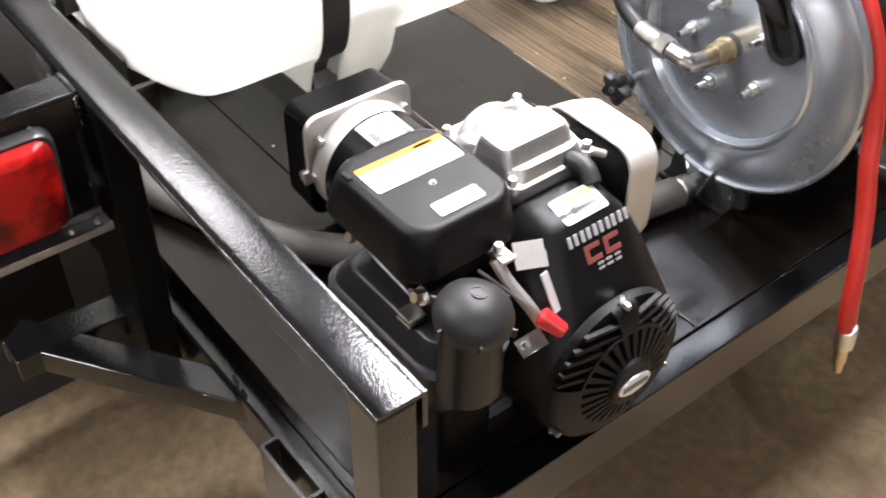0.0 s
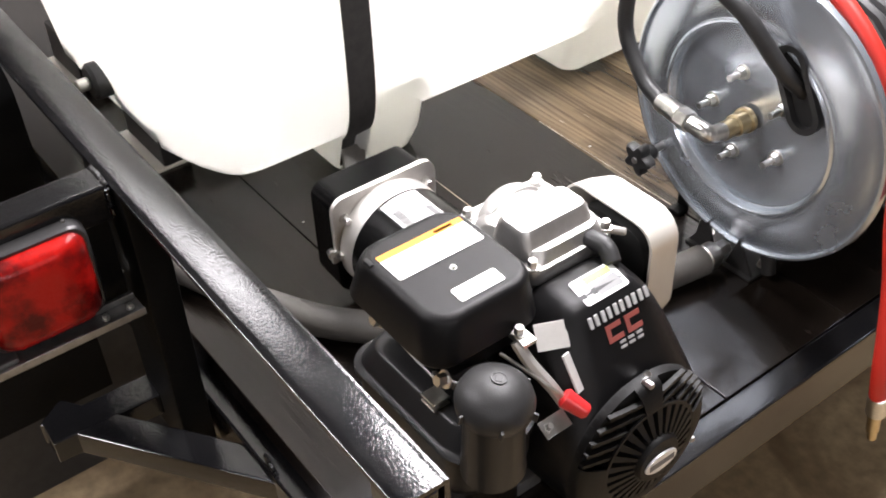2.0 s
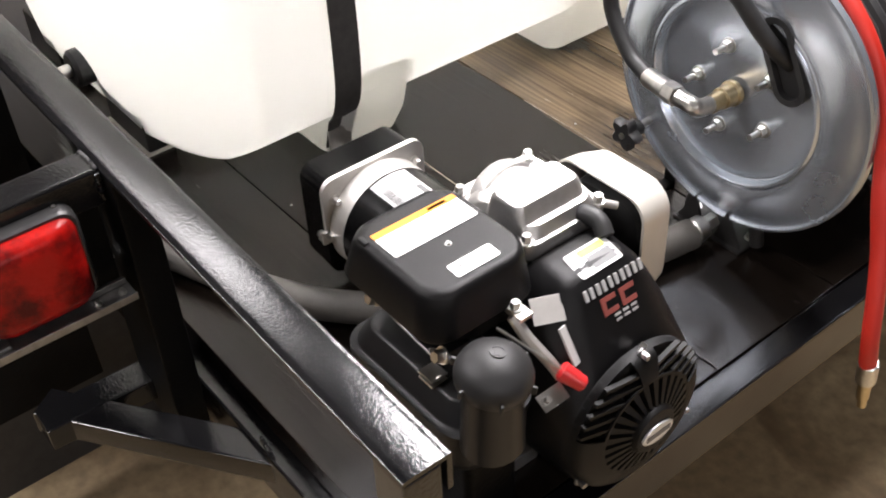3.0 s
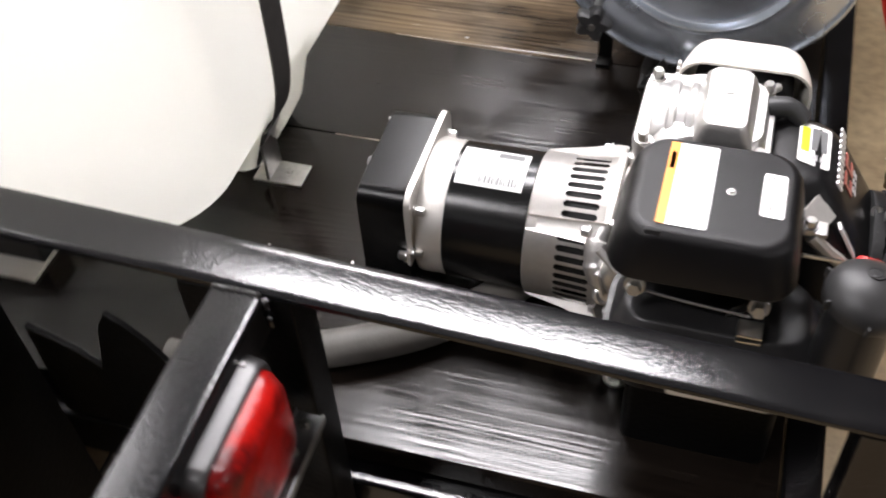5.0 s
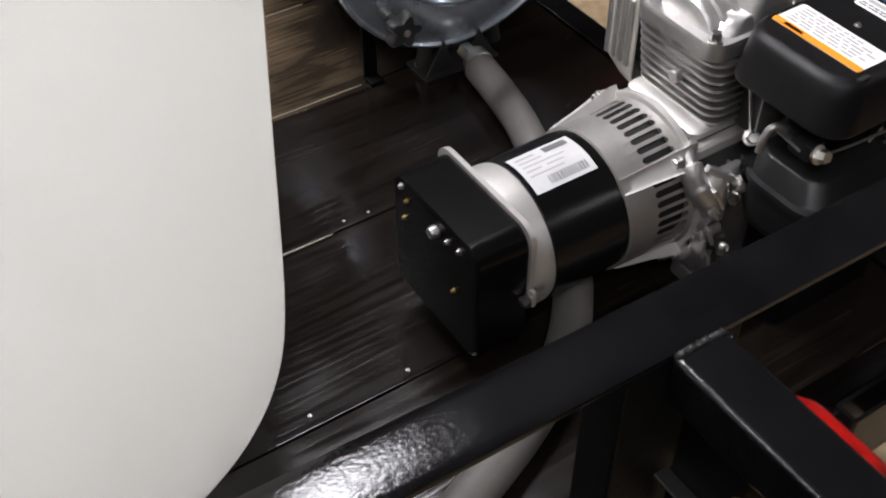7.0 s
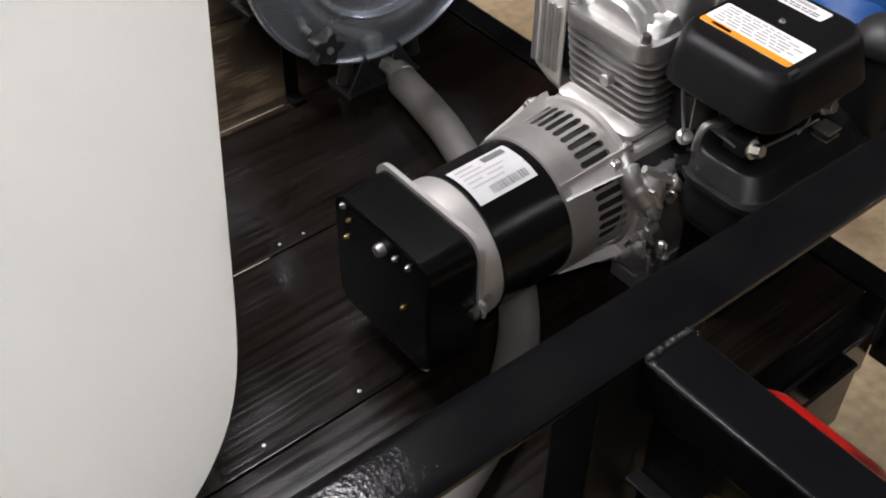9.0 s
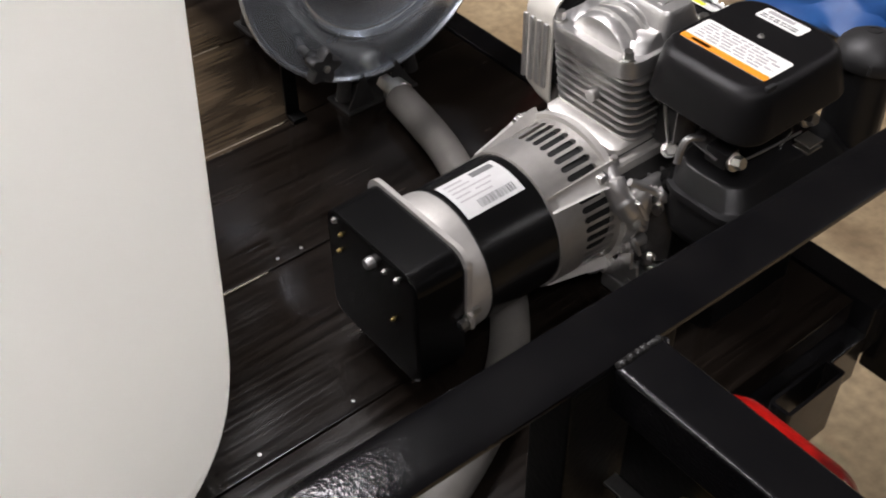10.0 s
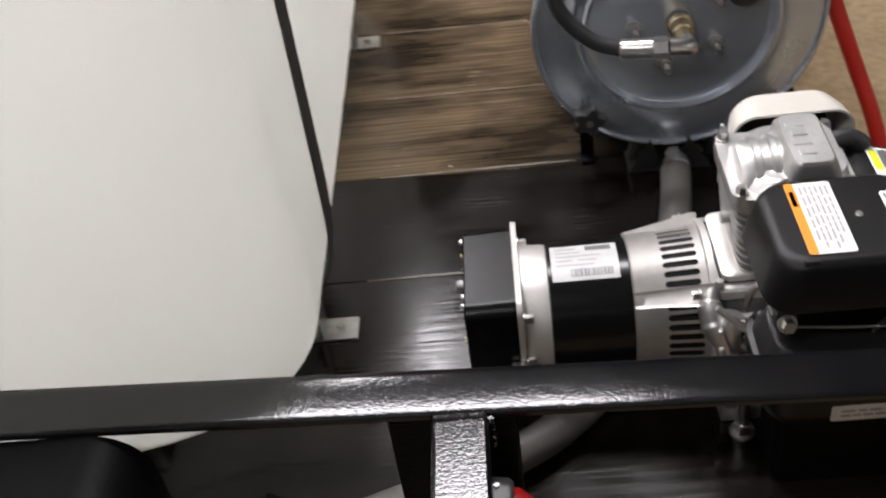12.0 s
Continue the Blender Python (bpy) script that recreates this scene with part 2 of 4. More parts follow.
MOULD = material("matte_black_moulding", (0.0035, 0.0034, 0.0034), 0.5, 0, (0.0055, 0.0053, 0.0052), 30, 0.2, 700, spec=0.2)
PAPER = material("white_label", (0.78, 0.77, 0.74), 0.4, 0, (0.72, 0.71, 0.68), 20)
PLATE = material("grey_white_nameplate", (0.56, 0.555, 0.55), 0.45, 0, (0.5, 0.495, 0.49), 30)
ORANGE = material("orange_print", (0.75, 0.27, 0.02), 0.4)
ORANGE_DARK = material("brown_print", (0.42, 0.12, 0.02), 0.4)
YELLOW = material("yellow_print", (0.72, 0.78, 0.03), 0.4)
INK = material("dark_print", (0.13, 0.13, 0.13), 0.5)
PALEINK = material("grey_print", (0.36, 0.35, 0.35), 0.5)
SILVERPRINT = material("silver_print", (0.7, 0.7, 0.7), 0.3, 0.4)
REDPRINT = material("red_print", (0.36, 0.10, 0.085), 0.35, 0.3)
# near-black: shade of hollows put into colour, also used for gasket and muffler
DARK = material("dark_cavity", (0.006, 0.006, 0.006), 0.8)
WALL = material("painted_wall", (0.14, 0.137, 0.13), 0.8, 0, (0.11, 0.107, 0.10), 2.0, 0.1, 60)
WHITE_WALL = material("white_painted_wall", (0.8, 0.79, 0.78), 0.7, 0, (0.72, 0.71, 0.70), 2.0, 0.1, 60)
DARK_CEILING = material("dark_ceiling", (0.09, 0.088, 0.086), 0.8, 0, (0.07, 0.068, 0.067), 2.0)
BLUE = material("blue_sheet", (0.02, 0.11, 0.36), 0.45, 0, (0.012, 0.07, 0.26), 9, 0.3, 30)
TYRE = material("tyre_rubber", (0.012, 0.012, 0.012), 0.75, 0, (0.02, 0.02, 0.019), 30, 0.3, 200)
GLOW = bpy.data.materials.new("lamp_tube")
GLOW.use_nodes = True
GLOW.node_tree.nodes["Principled BSDF"].inputs["Emission Color"].default_value = (1, 0.95, 0.88, 1)
GLOW.node_tree.nodes["Principled BSDF"].inputs["Emission Strength"].default_value = 6.0

# ---- builders ----


def part(name, bm, mat, parent, label="", smooth=40, hard=True):
    """One mesh object under a thing or a part; mat may be a list, whose slots the faces name."""
    me = bpy.data.meshes.new(name)
    bmesh.ops.recalc_face_normals(bm, faces=bm.faces[:])
    bm.to_mesh(me)
    bm.free()
    for m in mat if isinstance(mat, (list, tuple)) else [mat]:
        me.materials.append(m)
    me.polygons.foreach_set("use_smooth", [True] * len(me.polygons))
    me.set_sharp_from_angle(angle=radians(smooth))
    ob = new(name, me)
    if hard:
        wn = ob.modifiers.new("flat_faces", "WEIGHTED_NORMAL")
        wn.keep_sharp = True
    if parent is not None:
        ob.parent = parent
        if parent.type == "EMPTY":
            ob.matrix_parent_inverse = Matrix.Translation(-parent.location)
    return tagged(ob, label)


def thing(name, at, label, category, group="", kind=""):
    e = new(name)
    e.empty_display_size = 0.1
    e.location = at
    return tagged(e, label, category, group, kind)


def add(bm, other, slot=None):
    me = bpy.data.meshes.new("tmp")
    if slot is not None:
        for f in other.faces:
            f.material_index = slot
    other.to_mesh(me)
    other.free()
    bm.from_mesh(me)
    bpy.data.meshes.remove(me)
    return bm


def moved(bm, m):
    bmesh.ops.transform(bm, matrix=m, verts=bm.verts[:])
    return bm


def box(x0, x1, y0, y1, z0, z1, r=0.0, seg=2):
    bm = bmesh.new()
    bmesh.ops.create_cube(bm, size=1)
    moved(bm, Matrix.Translation(((x0 + x1) / 2, (y0 + y1) / 2, (z0 + z1) / 2)) @ Matrix.Diagonal((x1 - x0, y1 - y0, z1 - z0, 1)))
    if r:
        bmesh.ops.bevel(bm, geom=bm.edges[:], offset=r, segments=seg, profile=0.5, affect="EDGES", clamp_overlap=True)
    return bm


def aim(p, q):
    """Frame at p whose z points to q."""
    d = Vector(q) - Vector(p)
    return Matrix.Translation(p) @ d.to_track_quat("Z", "Y").to_matrix().to_4x4(), d.length


def lathe(profile, m, segs=32):
    """profile: (radius, height) pairs turned about z, then placed by m."""
    bm = bmesh.new()
    rings = []
    for r, h in profile:
        if r < 1e-6:
            rings.append([bm.verts.new((0, 0, h))])
        else:
            rings.append([bm.verts.new((r * math.cos(2 * math.pi * i / segs), r * math.sin(2 * math.pi * i / segs), h)) for i in range(segs)])
    for a, b in zip(rings, rings[1:]):
        for i in range(segs):
            j = (i + 1) % segs
            vs = []
            for v in (a[i % len(a)], a[j % len(a)], b[j % len(b)], b[i % len(b)]):
                if v not in vs:
                    vs.append(v)
            if len(vs) > 2:
                bm.faces.new(vs)
    for ring in (rings[0], rings[-1]):
        if len(ring) > 1:
            bm.faces.new(ring)
    return moved(bm, m)


def rod(p, q, r, r2=None, segs=20, chamfer=0.0):
    m, d = aim(p, q)
    r2 = r if r2 is None else r2
    c = chamfer
    prof = [(r - c, 0), (r, c), (r2, d - c), (r2 - c, d)] if c else [(r, 0), (r2, d)]
    return lathe(prof, m, segs)


def hexbolt(p, q, r, segs=6):
    """A bolt head with a washer, its axis from p to q."""
    m, d = aim(p, q)
    bm = lathe([(r * 1.35, 0), (r * 1.35, d * 0.2), (r * 1.3, d * 0.22)], m, 18)
    return add(bm, lathe([(r, d * 0.22), (r, d * 0.85), (r * 0.85, d)], m, segs))


def spline(points, n=10):
    pts = [Vector(p) for p in points]
    ext = [pts[0] * 2 - pts[1], *pts, pts[-1] * 2 - pts[-2]]
    out = []
    for i in range(1, len(ext) - 2):
        a, b, c, d = ext[i - 1:i + 3]
        for k in range(n):
            t = k / n
            out.append(0.5 * ((2 * b) + (c - a) * t + (2 * a - 5 * b + 4 * c - d) * t * t + (3 * b - a - 3 * c + d) * t ** 3))
    return out + [pts[-1]]


def sweep(points, r, segs=14, n=10, closed=False, curve=True):
    """A round bar or hose along a smooth line."""
    pts = spline(points, n) if curve else [Vector(p) for p in points]
    bm = bmesh.new()
    rings, up = [], None
    for i, p in enumerate(pts):
        t = (pts[min(i + 1, len(pts) - 1)] - pts[max(i - 1, 0)]).normalized()
        if up is None:
            up = t.orthogonal().normalized()
        up = (up - t * up.dot(t)).normalized()
        side = t.cross(up)
        rr = r[i * (len(r) - 1) // max(1, len(pts) - 1)] if isinstance(r, (list, tuple)) else r
        rings.append([bm.verts.new(p + (up * math.cos(2 * math.pi * k / segs) + side * math.sin(2 * math.pi * k / segs)) * rr) for k in range(segs)])
    for a, b in zip(rings, rings[1:]):
        for k in range(segs):
            bm.faces.new((a[k], a[(k + 1) % segs], b[(k + 1) % segs], b[k]))
    bm.faces.new(rings[0]), bm.faces.new(rings[-1])
    return bm


def loft(rings, caps=True):
    bm = bmesh.new()
    vr = [[bm.verts.new(p) for p in ring] for ring in rings]
    n = len(vr[0])
    for a, b in zip(vr, vr[1:]):
        for k in range(n):
            bm.faces.new((a[k], a[(k + 1) % n], b[(k + 1) % n], b[k]))
    if caps:
        bm.faces.new(vr[0]), bm.faces.new(vr[-1])
    return bm


def round_rect(u0, u1, v0, v1, r, n=5):
    out = []
    for cu, cv, a0 in ((u1 - r, v1 - r, 0), (u0 + r, v1 - r, 90), (u0 + r, v0 + r, 180), (u1 - r, v0 + r, 270)):
        for k in range(n + 1):
            a = radians(a0 + 90 * k / n)
            out.append((cu + r * math.cos(a), cv + r * math.sin(a)))
    return out


def soft_block(axis, sections, n=5):
    """A rounded moulding: sections (h, u0, u1, v0, v1, r) along an axis; u, v are the other two axes in order."""
    rings = []
    for h, u0, u1, v0, v1, r in sections:
        ring = []
        for u, v in round_rect(u0, u1, v0, v1, r, n):
            ring.append({"x": (h, u, v), "y": (u, h, v), "z": (u, v, h)}[axis])
        rings.append(ring)
    return loft(rings)


def hollow_tube(axis, a, b, u0, u1, v0, v1, wall=0.004, r=0.005):
    """A square steel tube, open at both ends."""
    outer, inner = round_rect(u0, u1, v0, v1, r, 3), round_rect(u0 + wall, u1 - wall, v0 + wall, v1 - wall, max(r - wall, 0.0015), 3)
    put = {"x": lambda h, p: (h, *p), "y": lambda h, p: (p[0], h, p[1]), "z": lambda h, p: (*p, h)}[axis]
    bm = bmesh.new()
    rings = [[bm.verts.new(put(h, p)) for p in prof] for h, prof in ((a, outer), (b, outer), (b, inner), (a, inner))]
    n = len(outer)
    for i in range(4):
        p, q = rings[i], rings[(i + 1) % 4]
        for k in range(n):
            bm.faces.new((p[k], p[(k + 1) % n], q[(k + 1) % n], q[k]))
    return bm


def bead(p, q, r=0.004, seed=1):
    """A rippled weld bead."""
    rnd = random.Random(seed)
    p, q = Vector(p), Vector(q)
    n = max(8, int((q - p).length / (r * 0.45)))
    pts = [p.lerp(q, i / n) + Vector([rnd.uniform(-0.18, 0.18) * r for _ in range(3)]) for i in range(n + 1)]
    radii = [r * (0.8 + 0.35 * (i % 3 == 1)) * rnd.uniform(0.85, 1.15) for i in range(n + 1)]
    radii[0] = radii[-1] = r * 0.4
    return sweep(pts, radii, 10, curve=False)


def plaque(corner, along, across, slots, bars, lift=0.0006, r=0.003):
    """A printed label: corner, two edge vectors, and printed bars (u0, u1, v0, v1, slot) in shares of the edges."""
    o, u, v = Vector(corner), Vector(along), Vector(across)
    nrm = u.cross(v).normalized()
    lu, lv = u.length, v.length

    def sheet(u0, u1, v0, v1, h, slot, rr):
        bm = bmesh.new()
        top, low = [], []
        for a, b in round_rect(u0 * lu, u1 * lu, v0 * lv, v1 * lv, min(rr, (u1 - u0) * lu * 0.45, (v1 - v0) * lv * 0.45), 2):
            p = o + u / lu * a + v / lv * b
            top.append(bm.verts.new(p + nrm * h))
            low.append(bm.verts.new(p + nrm * (h - 0.0005)))
        bm.faces.new(top)
        for k in range(len(top)):
            bm.faces.new((top[k], top[(k + 1) % len(top)], low[(k + 1) % len(top)], low[k]))
        for f in bm.faces:
            f.material_index = slot
        return bm

    bm = sheet(0, 1, 0, 1, lift, 0, r)
    for u0, u1, v0, v1, slot in bars:
        add(bm, sheet(u0, u1, v0, v1, lift + 0.0004, slot, 0.0015))
    return bm


def text_bars(u0, u1, v0, v1, rows, slot, seed, words=5):
    """Unreadable print: rows of short bars."""
    rnd = random.Random(seed)
    out = []
    for i in range(rows):
        v = v0 + (v1 - v0) * (i + 0.2) / rows
        h = (v1 - v0) / rows * 0.5
        u = u0
        end = u1 - rnd.uniform(0, 0.25) * (u1 - u0)
        while u < end:
            w = rnd.uniform(0.5, 1.4) * (u1 - u0) / words
            out.append((u, min(u + w * 0.85, u1), v, v + h, slot))
            u += w
    return out

# ---- the room ----
FLOOR_Z = -0.5
floor = tagged(part("floor", box(-5, 5, -5, 6, FLOOR_Z - 0.1, FLOOR_Z), CONCRETE, None), "tan stained concrete workshop floor", "floor", kind="structure")
ceiling = tagged(part("ceiling", box(-5, 5, -5, 6, 2.5, 2.6), DARK_CEILING, None), "dark workshop ceiling", "ceiling", kind="structure")
for wname, wb in (("wall_north", (-5, 5, 6, 6.15)), ("wall_south", (-5, 5, -5.15, -5)), ("wall_east", (5, 5.15, -5.15, 6.15)), ("wall_west", (-4.65, -4.5, -5.15, 6.15))):
    tagged(part(wname, box(*wb, FLOOR_Z, 2.5), WHITE_WALL if wname == "wall_west" else WALL, None), "plain white-painted workshop wall" if wname == "wall_west" else "plain dark-painted workshop wall", "wall", kind="structure")


def ceiling_and_fill_light(x, y, z, turn, length):
    e = thing("ceiling_and_fill_light", (0, 0, 0), "three-tube ceiling light under the dark ceiling, two of the set added as fill", "lamp", "ceiling strip lights")
    part("housing", box(-length / 2, length / 2, -0.26, 0.26, 0.06, 0.12, 0.01), DARK_CEILING, e)
    for s in (-1, 1):
        part("hanger", rod((s * length / 3, 0, 0.12), (s * length / 3, 0, 0.2), 0.006), ZINC, e)
    for s in (-0.16, 0.0, 0.16):
        part("tube", rod((-length / 2 + 0.03, s, 0.04), (length / 2 - 0.03, s, 0.04), 0.013), GLOW, e)
    e.matrix_basis = pose(x, y, z, 0, 0, turn)
    return e


# the two added fill lamps get a tube fixture as well
for fx, fy, fz, fturn, flen, fwatt in FIXTURES_AND_FILLS:
    ceiling_and_fill_light(fx, fy, fz, fturn, flen)

# ---- the trailer ----
RAIL_END = -0.024


def bar_between(p, q, half, z0, z1, r=0.004):
    """A flat-lying bar from p to q in plan."""
    p, q = Vector((*p, 0)), Vector((*q, 0))
    d = q - p
    bm = box(0, d.length, -half, half, z0, z1, r)
    return moved(bm, Matrix.Translation(p) @ Matrix.Rotation(math.atan2(d.y, d.x), 4, "Z"))


def build_trailer():
    t = thing("trailer", (-1.0, 1.0, FLOOR_Z), "black-painted steel utility trailer with dark stained plank deck", "trailer")
    crown = [(0.0, 0.3508), (0.0003, 0.3515), (0.0013, 0.352), (0.0095, 0.3527), (0.020, 0.353), (0.037, 0.353), (0.0475, 0.3527), (0.0557, 0.352), (0.0567, 0.3515), (0.057, 0.3508)]
    angle = crown + [(0.057, 0.302), (0.0507, 0.302), (0.0507, 0.3465), (0.0, 0.3465)]
    # the rail climbs gently away from the deck end
    rings = [[(x, y + 0.0035 + 0.021 * (x + 0.56), z - 0.004 - 0.07 * (x + 0.56)) for y, z in angle] for x in (-1.7, -0.9, RAIL_END)]
    part("side_rail", loft(rings), PAINT, t, "glossy black angle-iron side rail", hard=False)
    for x0, x1, y0, z1 in ((RAIL_END - 0.0515, RAIL_END - 0.001, 0.016, 0.302), (-0.69, -0.5735, 0.003, 0.344), (-1.65, -1.6, -0.018, 0.415)):
        part("post", box(x0, x1, y0, y0 + 0.045, -0.12, z1, 0.004), MATTE if x0 == -0.69 else PAINT, t)
    part("frame_beam", hollow_tube("x", -2.6, -0.1, 0.052, 0.104, -0.125, -0.042, 0.005), PAINT, t)
    part("frame_beam", hollow_tube("x", -2.6, -0.1, 2.02, 2.07, -0.125, -0.042, 0.005), PAINT, t)
    for x in (-0.7, -1.3, -1.9):
        part("cross_member", box(x - 0.025, x + 0.025, 0.105, 2.019, -0.12, -0.042, 0.003), PAINT, t)
    # end channel across the back of the deck
    end = box(-0.0985, -0.054, 0.052, 2.07, -0.082, 0.003, 0.005)
    part("end_channel", end, PAINT, t, "black steel channel along the deck end")
    # lamp arm and its triangular guard
    arm = part("lamp_arm", hollow_tube("y", -0.245, -0.001, -0.650, -0.598, 0.302, 0.353), PAINT, t)
    part("weld_bead", bead((-0.648, -0.001, 0.353), (-0.600, -0.001, 0.353), 0.0032, 3), PAINT_DULL, arm)
    part("weld_bead", bead((-0.597, -0.002, 0.35), (-0.597, -0.002, 0.31), 0.004, 4), PAINT, arm)
    part("guard_bar", bar_between((-0.715, -0.137), (-0.385, 0.0925), 0.026, -0.09, -0.05), PAINT, t)
    part("guard_bar", bar_between((-0.675, -0.155), (-0.668, 0.05), 0.026, -0.0895, -0.0495), PAINT, t)
    part("guard_weld", bead((-0.435, 0.06, -0.03), (-0.385, 0.056, -0.05), 0.004, 5), PAINT, t)
    part("guard_weld", bead((-0.66, 0.05, -0.047), (-0.645, 0.052, -0.047), 0.004, 6), PAINT, t)
    part("lamp_plate", box(-0.628, -0.622, -0.242, -0.004, 0.13, 0.3, 0.002), MATTE, t)
    # stake pocket on the side of the beam
    part("stake_pocket", hollow_tube("z", -0.115, -0.012, -0.300, -0.195, 0.020, 0.0508, 0.005), PAINT, t)
    # sloping brace plate beside the mudguard
    tri = [(-0.96, 0.13), (-0.90, 0.10), (-0.876, 0.075), (-0.856, 0.16), (-0.842, 0.186), (-0.822, 0.172), (-0.802, 0.150), (-0.784, 0.124), (-0.742, 0.05), (-0.735, -0.04), (-0.96, -0.04)]
    part("brace_plate", loft([[(x, 0.055, z) for x, z in tri], [(x, 0.062, z) for x, z in tri]]), MATTE, t)
    # tail lamp
    lamp = part("tail_lamp", soft_block("x", [(-0.621, -0.186, -0.044, 0.192, 0.328, 0.02), (-0.604, -0.186, -0.044, 0.192, 0.328, 0.02)]), PAINT_DULL, t, "red tail lamp with chrome bracket")
    part("rim", soft_block("x", [(-0.607, -0.190, -0.040, 0.188, 0.332, 0.022), (-0.585, -0.188, -0.042, 0.19, 0.330, 0.022), (-0.581, -0.185, -0.045, 0.193, 0.327, 0.02)]), LAMPRIM, lamp)
    part("lens", soft_block("x", [(-0.590, -0.182, -0.048, 0.196, 0.324, 0.018), (-0.576, -0.181, -0.049, 0.197, 0.323, 0.02), (-0.565, -0.176, -0.054, 0.202, 0.318, 0.024), (-0.560, -0.166, -0.064, 0.212, 0.308, 0.028), (-0.558, -0.15, -0.08, 0.228, 0.292, 0.028)], 6), REDLENS, lamp, "faceted red lens")
    part("side_lens", soft_block("y", [(-0.190, -0.618, -0.566, 0.205, 0.318, 0.012), (-0.232, -0.618, -0.57, 0.208, 0.315, 0.014), (-0.244, -0.612, -0.58, 0.215, 0.308, 0.012)]), REDLENS, lamp)
    part("licence_lens", box(-0.606, -0.57, -0.235, -0.165, 0.178, 0.19, 0.004), DULLZINC, lamp)
    strap = box(-0.606, -0.562, -0.25, -0.006, 0.1805, 0.1835, 0.001)
    add(strap, box(-0.5625, -0.559, -0.25, -0.006, 0.176, 0.1875, 0.0012))
    add(strap, box(-0.590, -0.587, -0.06, -0.008, 0.184, 0.194, 0.001))
    part("bracket", strap, DULLZINC, lamp, "zinc-plated bracket strip")
    for y in (-0.053, -0.02):
        part("screw", hexbolt((-0.575, y, 0.1835), (-0.575, y, 0.190), 0.004), ZINC, lamp)
    part("screw", hexbolt((-0.595, -0.062, 0.328), (-0.595, -0.062, 0.333), 0.003), DULLZINC, lamp)
    part("stud", rod((-0.66, -0.079, 0.235), (-0.63, -0.079, 0.235), 0.0045), YZINC, lamp)
    part("nut", hexbolt((-0.628, -0.079, 0.235), (-0.643, -0.079, 0.235), 0.0085), YZINC, lamp)
    part("plate_strip", box(-0.644, -0.6285, -0.1, -0.001, 0.196, 0.200, 0.001), ZINC, lamp)
    # wheel and mudguard
    wheel = part("wheel", lathe([(0.05, -0.09), (0.17, -0.09), (0.18, -0.06), (0.18, 0.06), (0.17, 0.09), (0.05, 0.09)], pose(-1.30, -0.17, -0.21, 90), 32), PAINT_DULL, t)
    part("tyre", lathe([(0.182, -0.085), (0.24, -0.1), (0.275, -0.085), (0.288, -0.06), (0.29, 0.0), (0.288, 0.06), (0.275, 0.085), (0.24, 0.1), (0.182, 0.085)], pose(-1.30, -0.17, -0.21, 90), 48), TYRE, wheel)
    part("hub", lathe([(0.05, -0.1), (0.045, -0.13), (0.02, -0.135), (0, -0.135)], pose(-1.30, -0.17, -0.21, -90), 20), PAINT_DULL, wheel)
    outer = round_rect(-1.75, -0.908, -0.6, 0.371, 0.055, 8)[:18]
    inner = round_rect(-1.746, -0.912, -0.6, 0.367, 0.051, 8)[:18]
    outer, inner = [(-0.885, -0.22)] + outer + [(-1.75, -0.22)], [(-0.889, -0.22)] + inner + [(-1.746, -0.22)]
    band = outer + inner[::-1]
    guard = loft([[(x, -0.31, z) for x, z in band], [(x, -0.004, z) for x, z in band]])
    lip = round_rect(-1.72, -0.938, -0.6, 0.341, 0.04, 8)[:18]
    lip = [(-0.915, -0.22)] + lip + [(-1.72, -0.22)]
    add(guard, loft([[(x, -0.314, z) for x, z in outer + lip[::-1]], [(x, -0.3105, z) for x, z in outer + lip[::-1]]]))
    # added dark panel stands in for the shadow under the frame, hiding lit floor
    part("underframe_shade", box(-0.93, -0.924, -0.30, 0.10, -0.42, -0.128, 0.002), RUBBER, t)
    part("mudguard", guard, MATTE, t, "rounded black mudguard over the wheel", smooth=25)
    return t


TRAILER = build_trailer()

# ---- the white tank ----


def tank_section(ins=0.0, out=0.0, n=72):
    """Upright section of the tank, a squared oval; ins draws it in at the ends, out lifts it off the skin."""
    half, low, high = 0.4905 - ins + out, 0.0599 - 0.5 * ins - out, 0.86 - ins + out
    pts = []
    for k in range(n):
        a = 2 * math.pi * (k + 0.5) / n
        c, q = math.cos(a), math.sin(a)
        pts.append((-1.30 + half * math.copysign(abs(c) ** (2 / 7.9), c), (low + high) / 2 + (high - low) / 2 * math.copysign(abs(q) ** (2 / 7.9), q)))
    return pts


def end_bow(x, z):
    """How far the bowed end wall falls back from its middle."""
    return 0.0698 * min(1.4, (math.hypot(z - 0.7246, 0.07) - 0.045) / 0.5) + 0.13 * min(1.0, abs(x + 1.3) / 0.5) ** 2.31


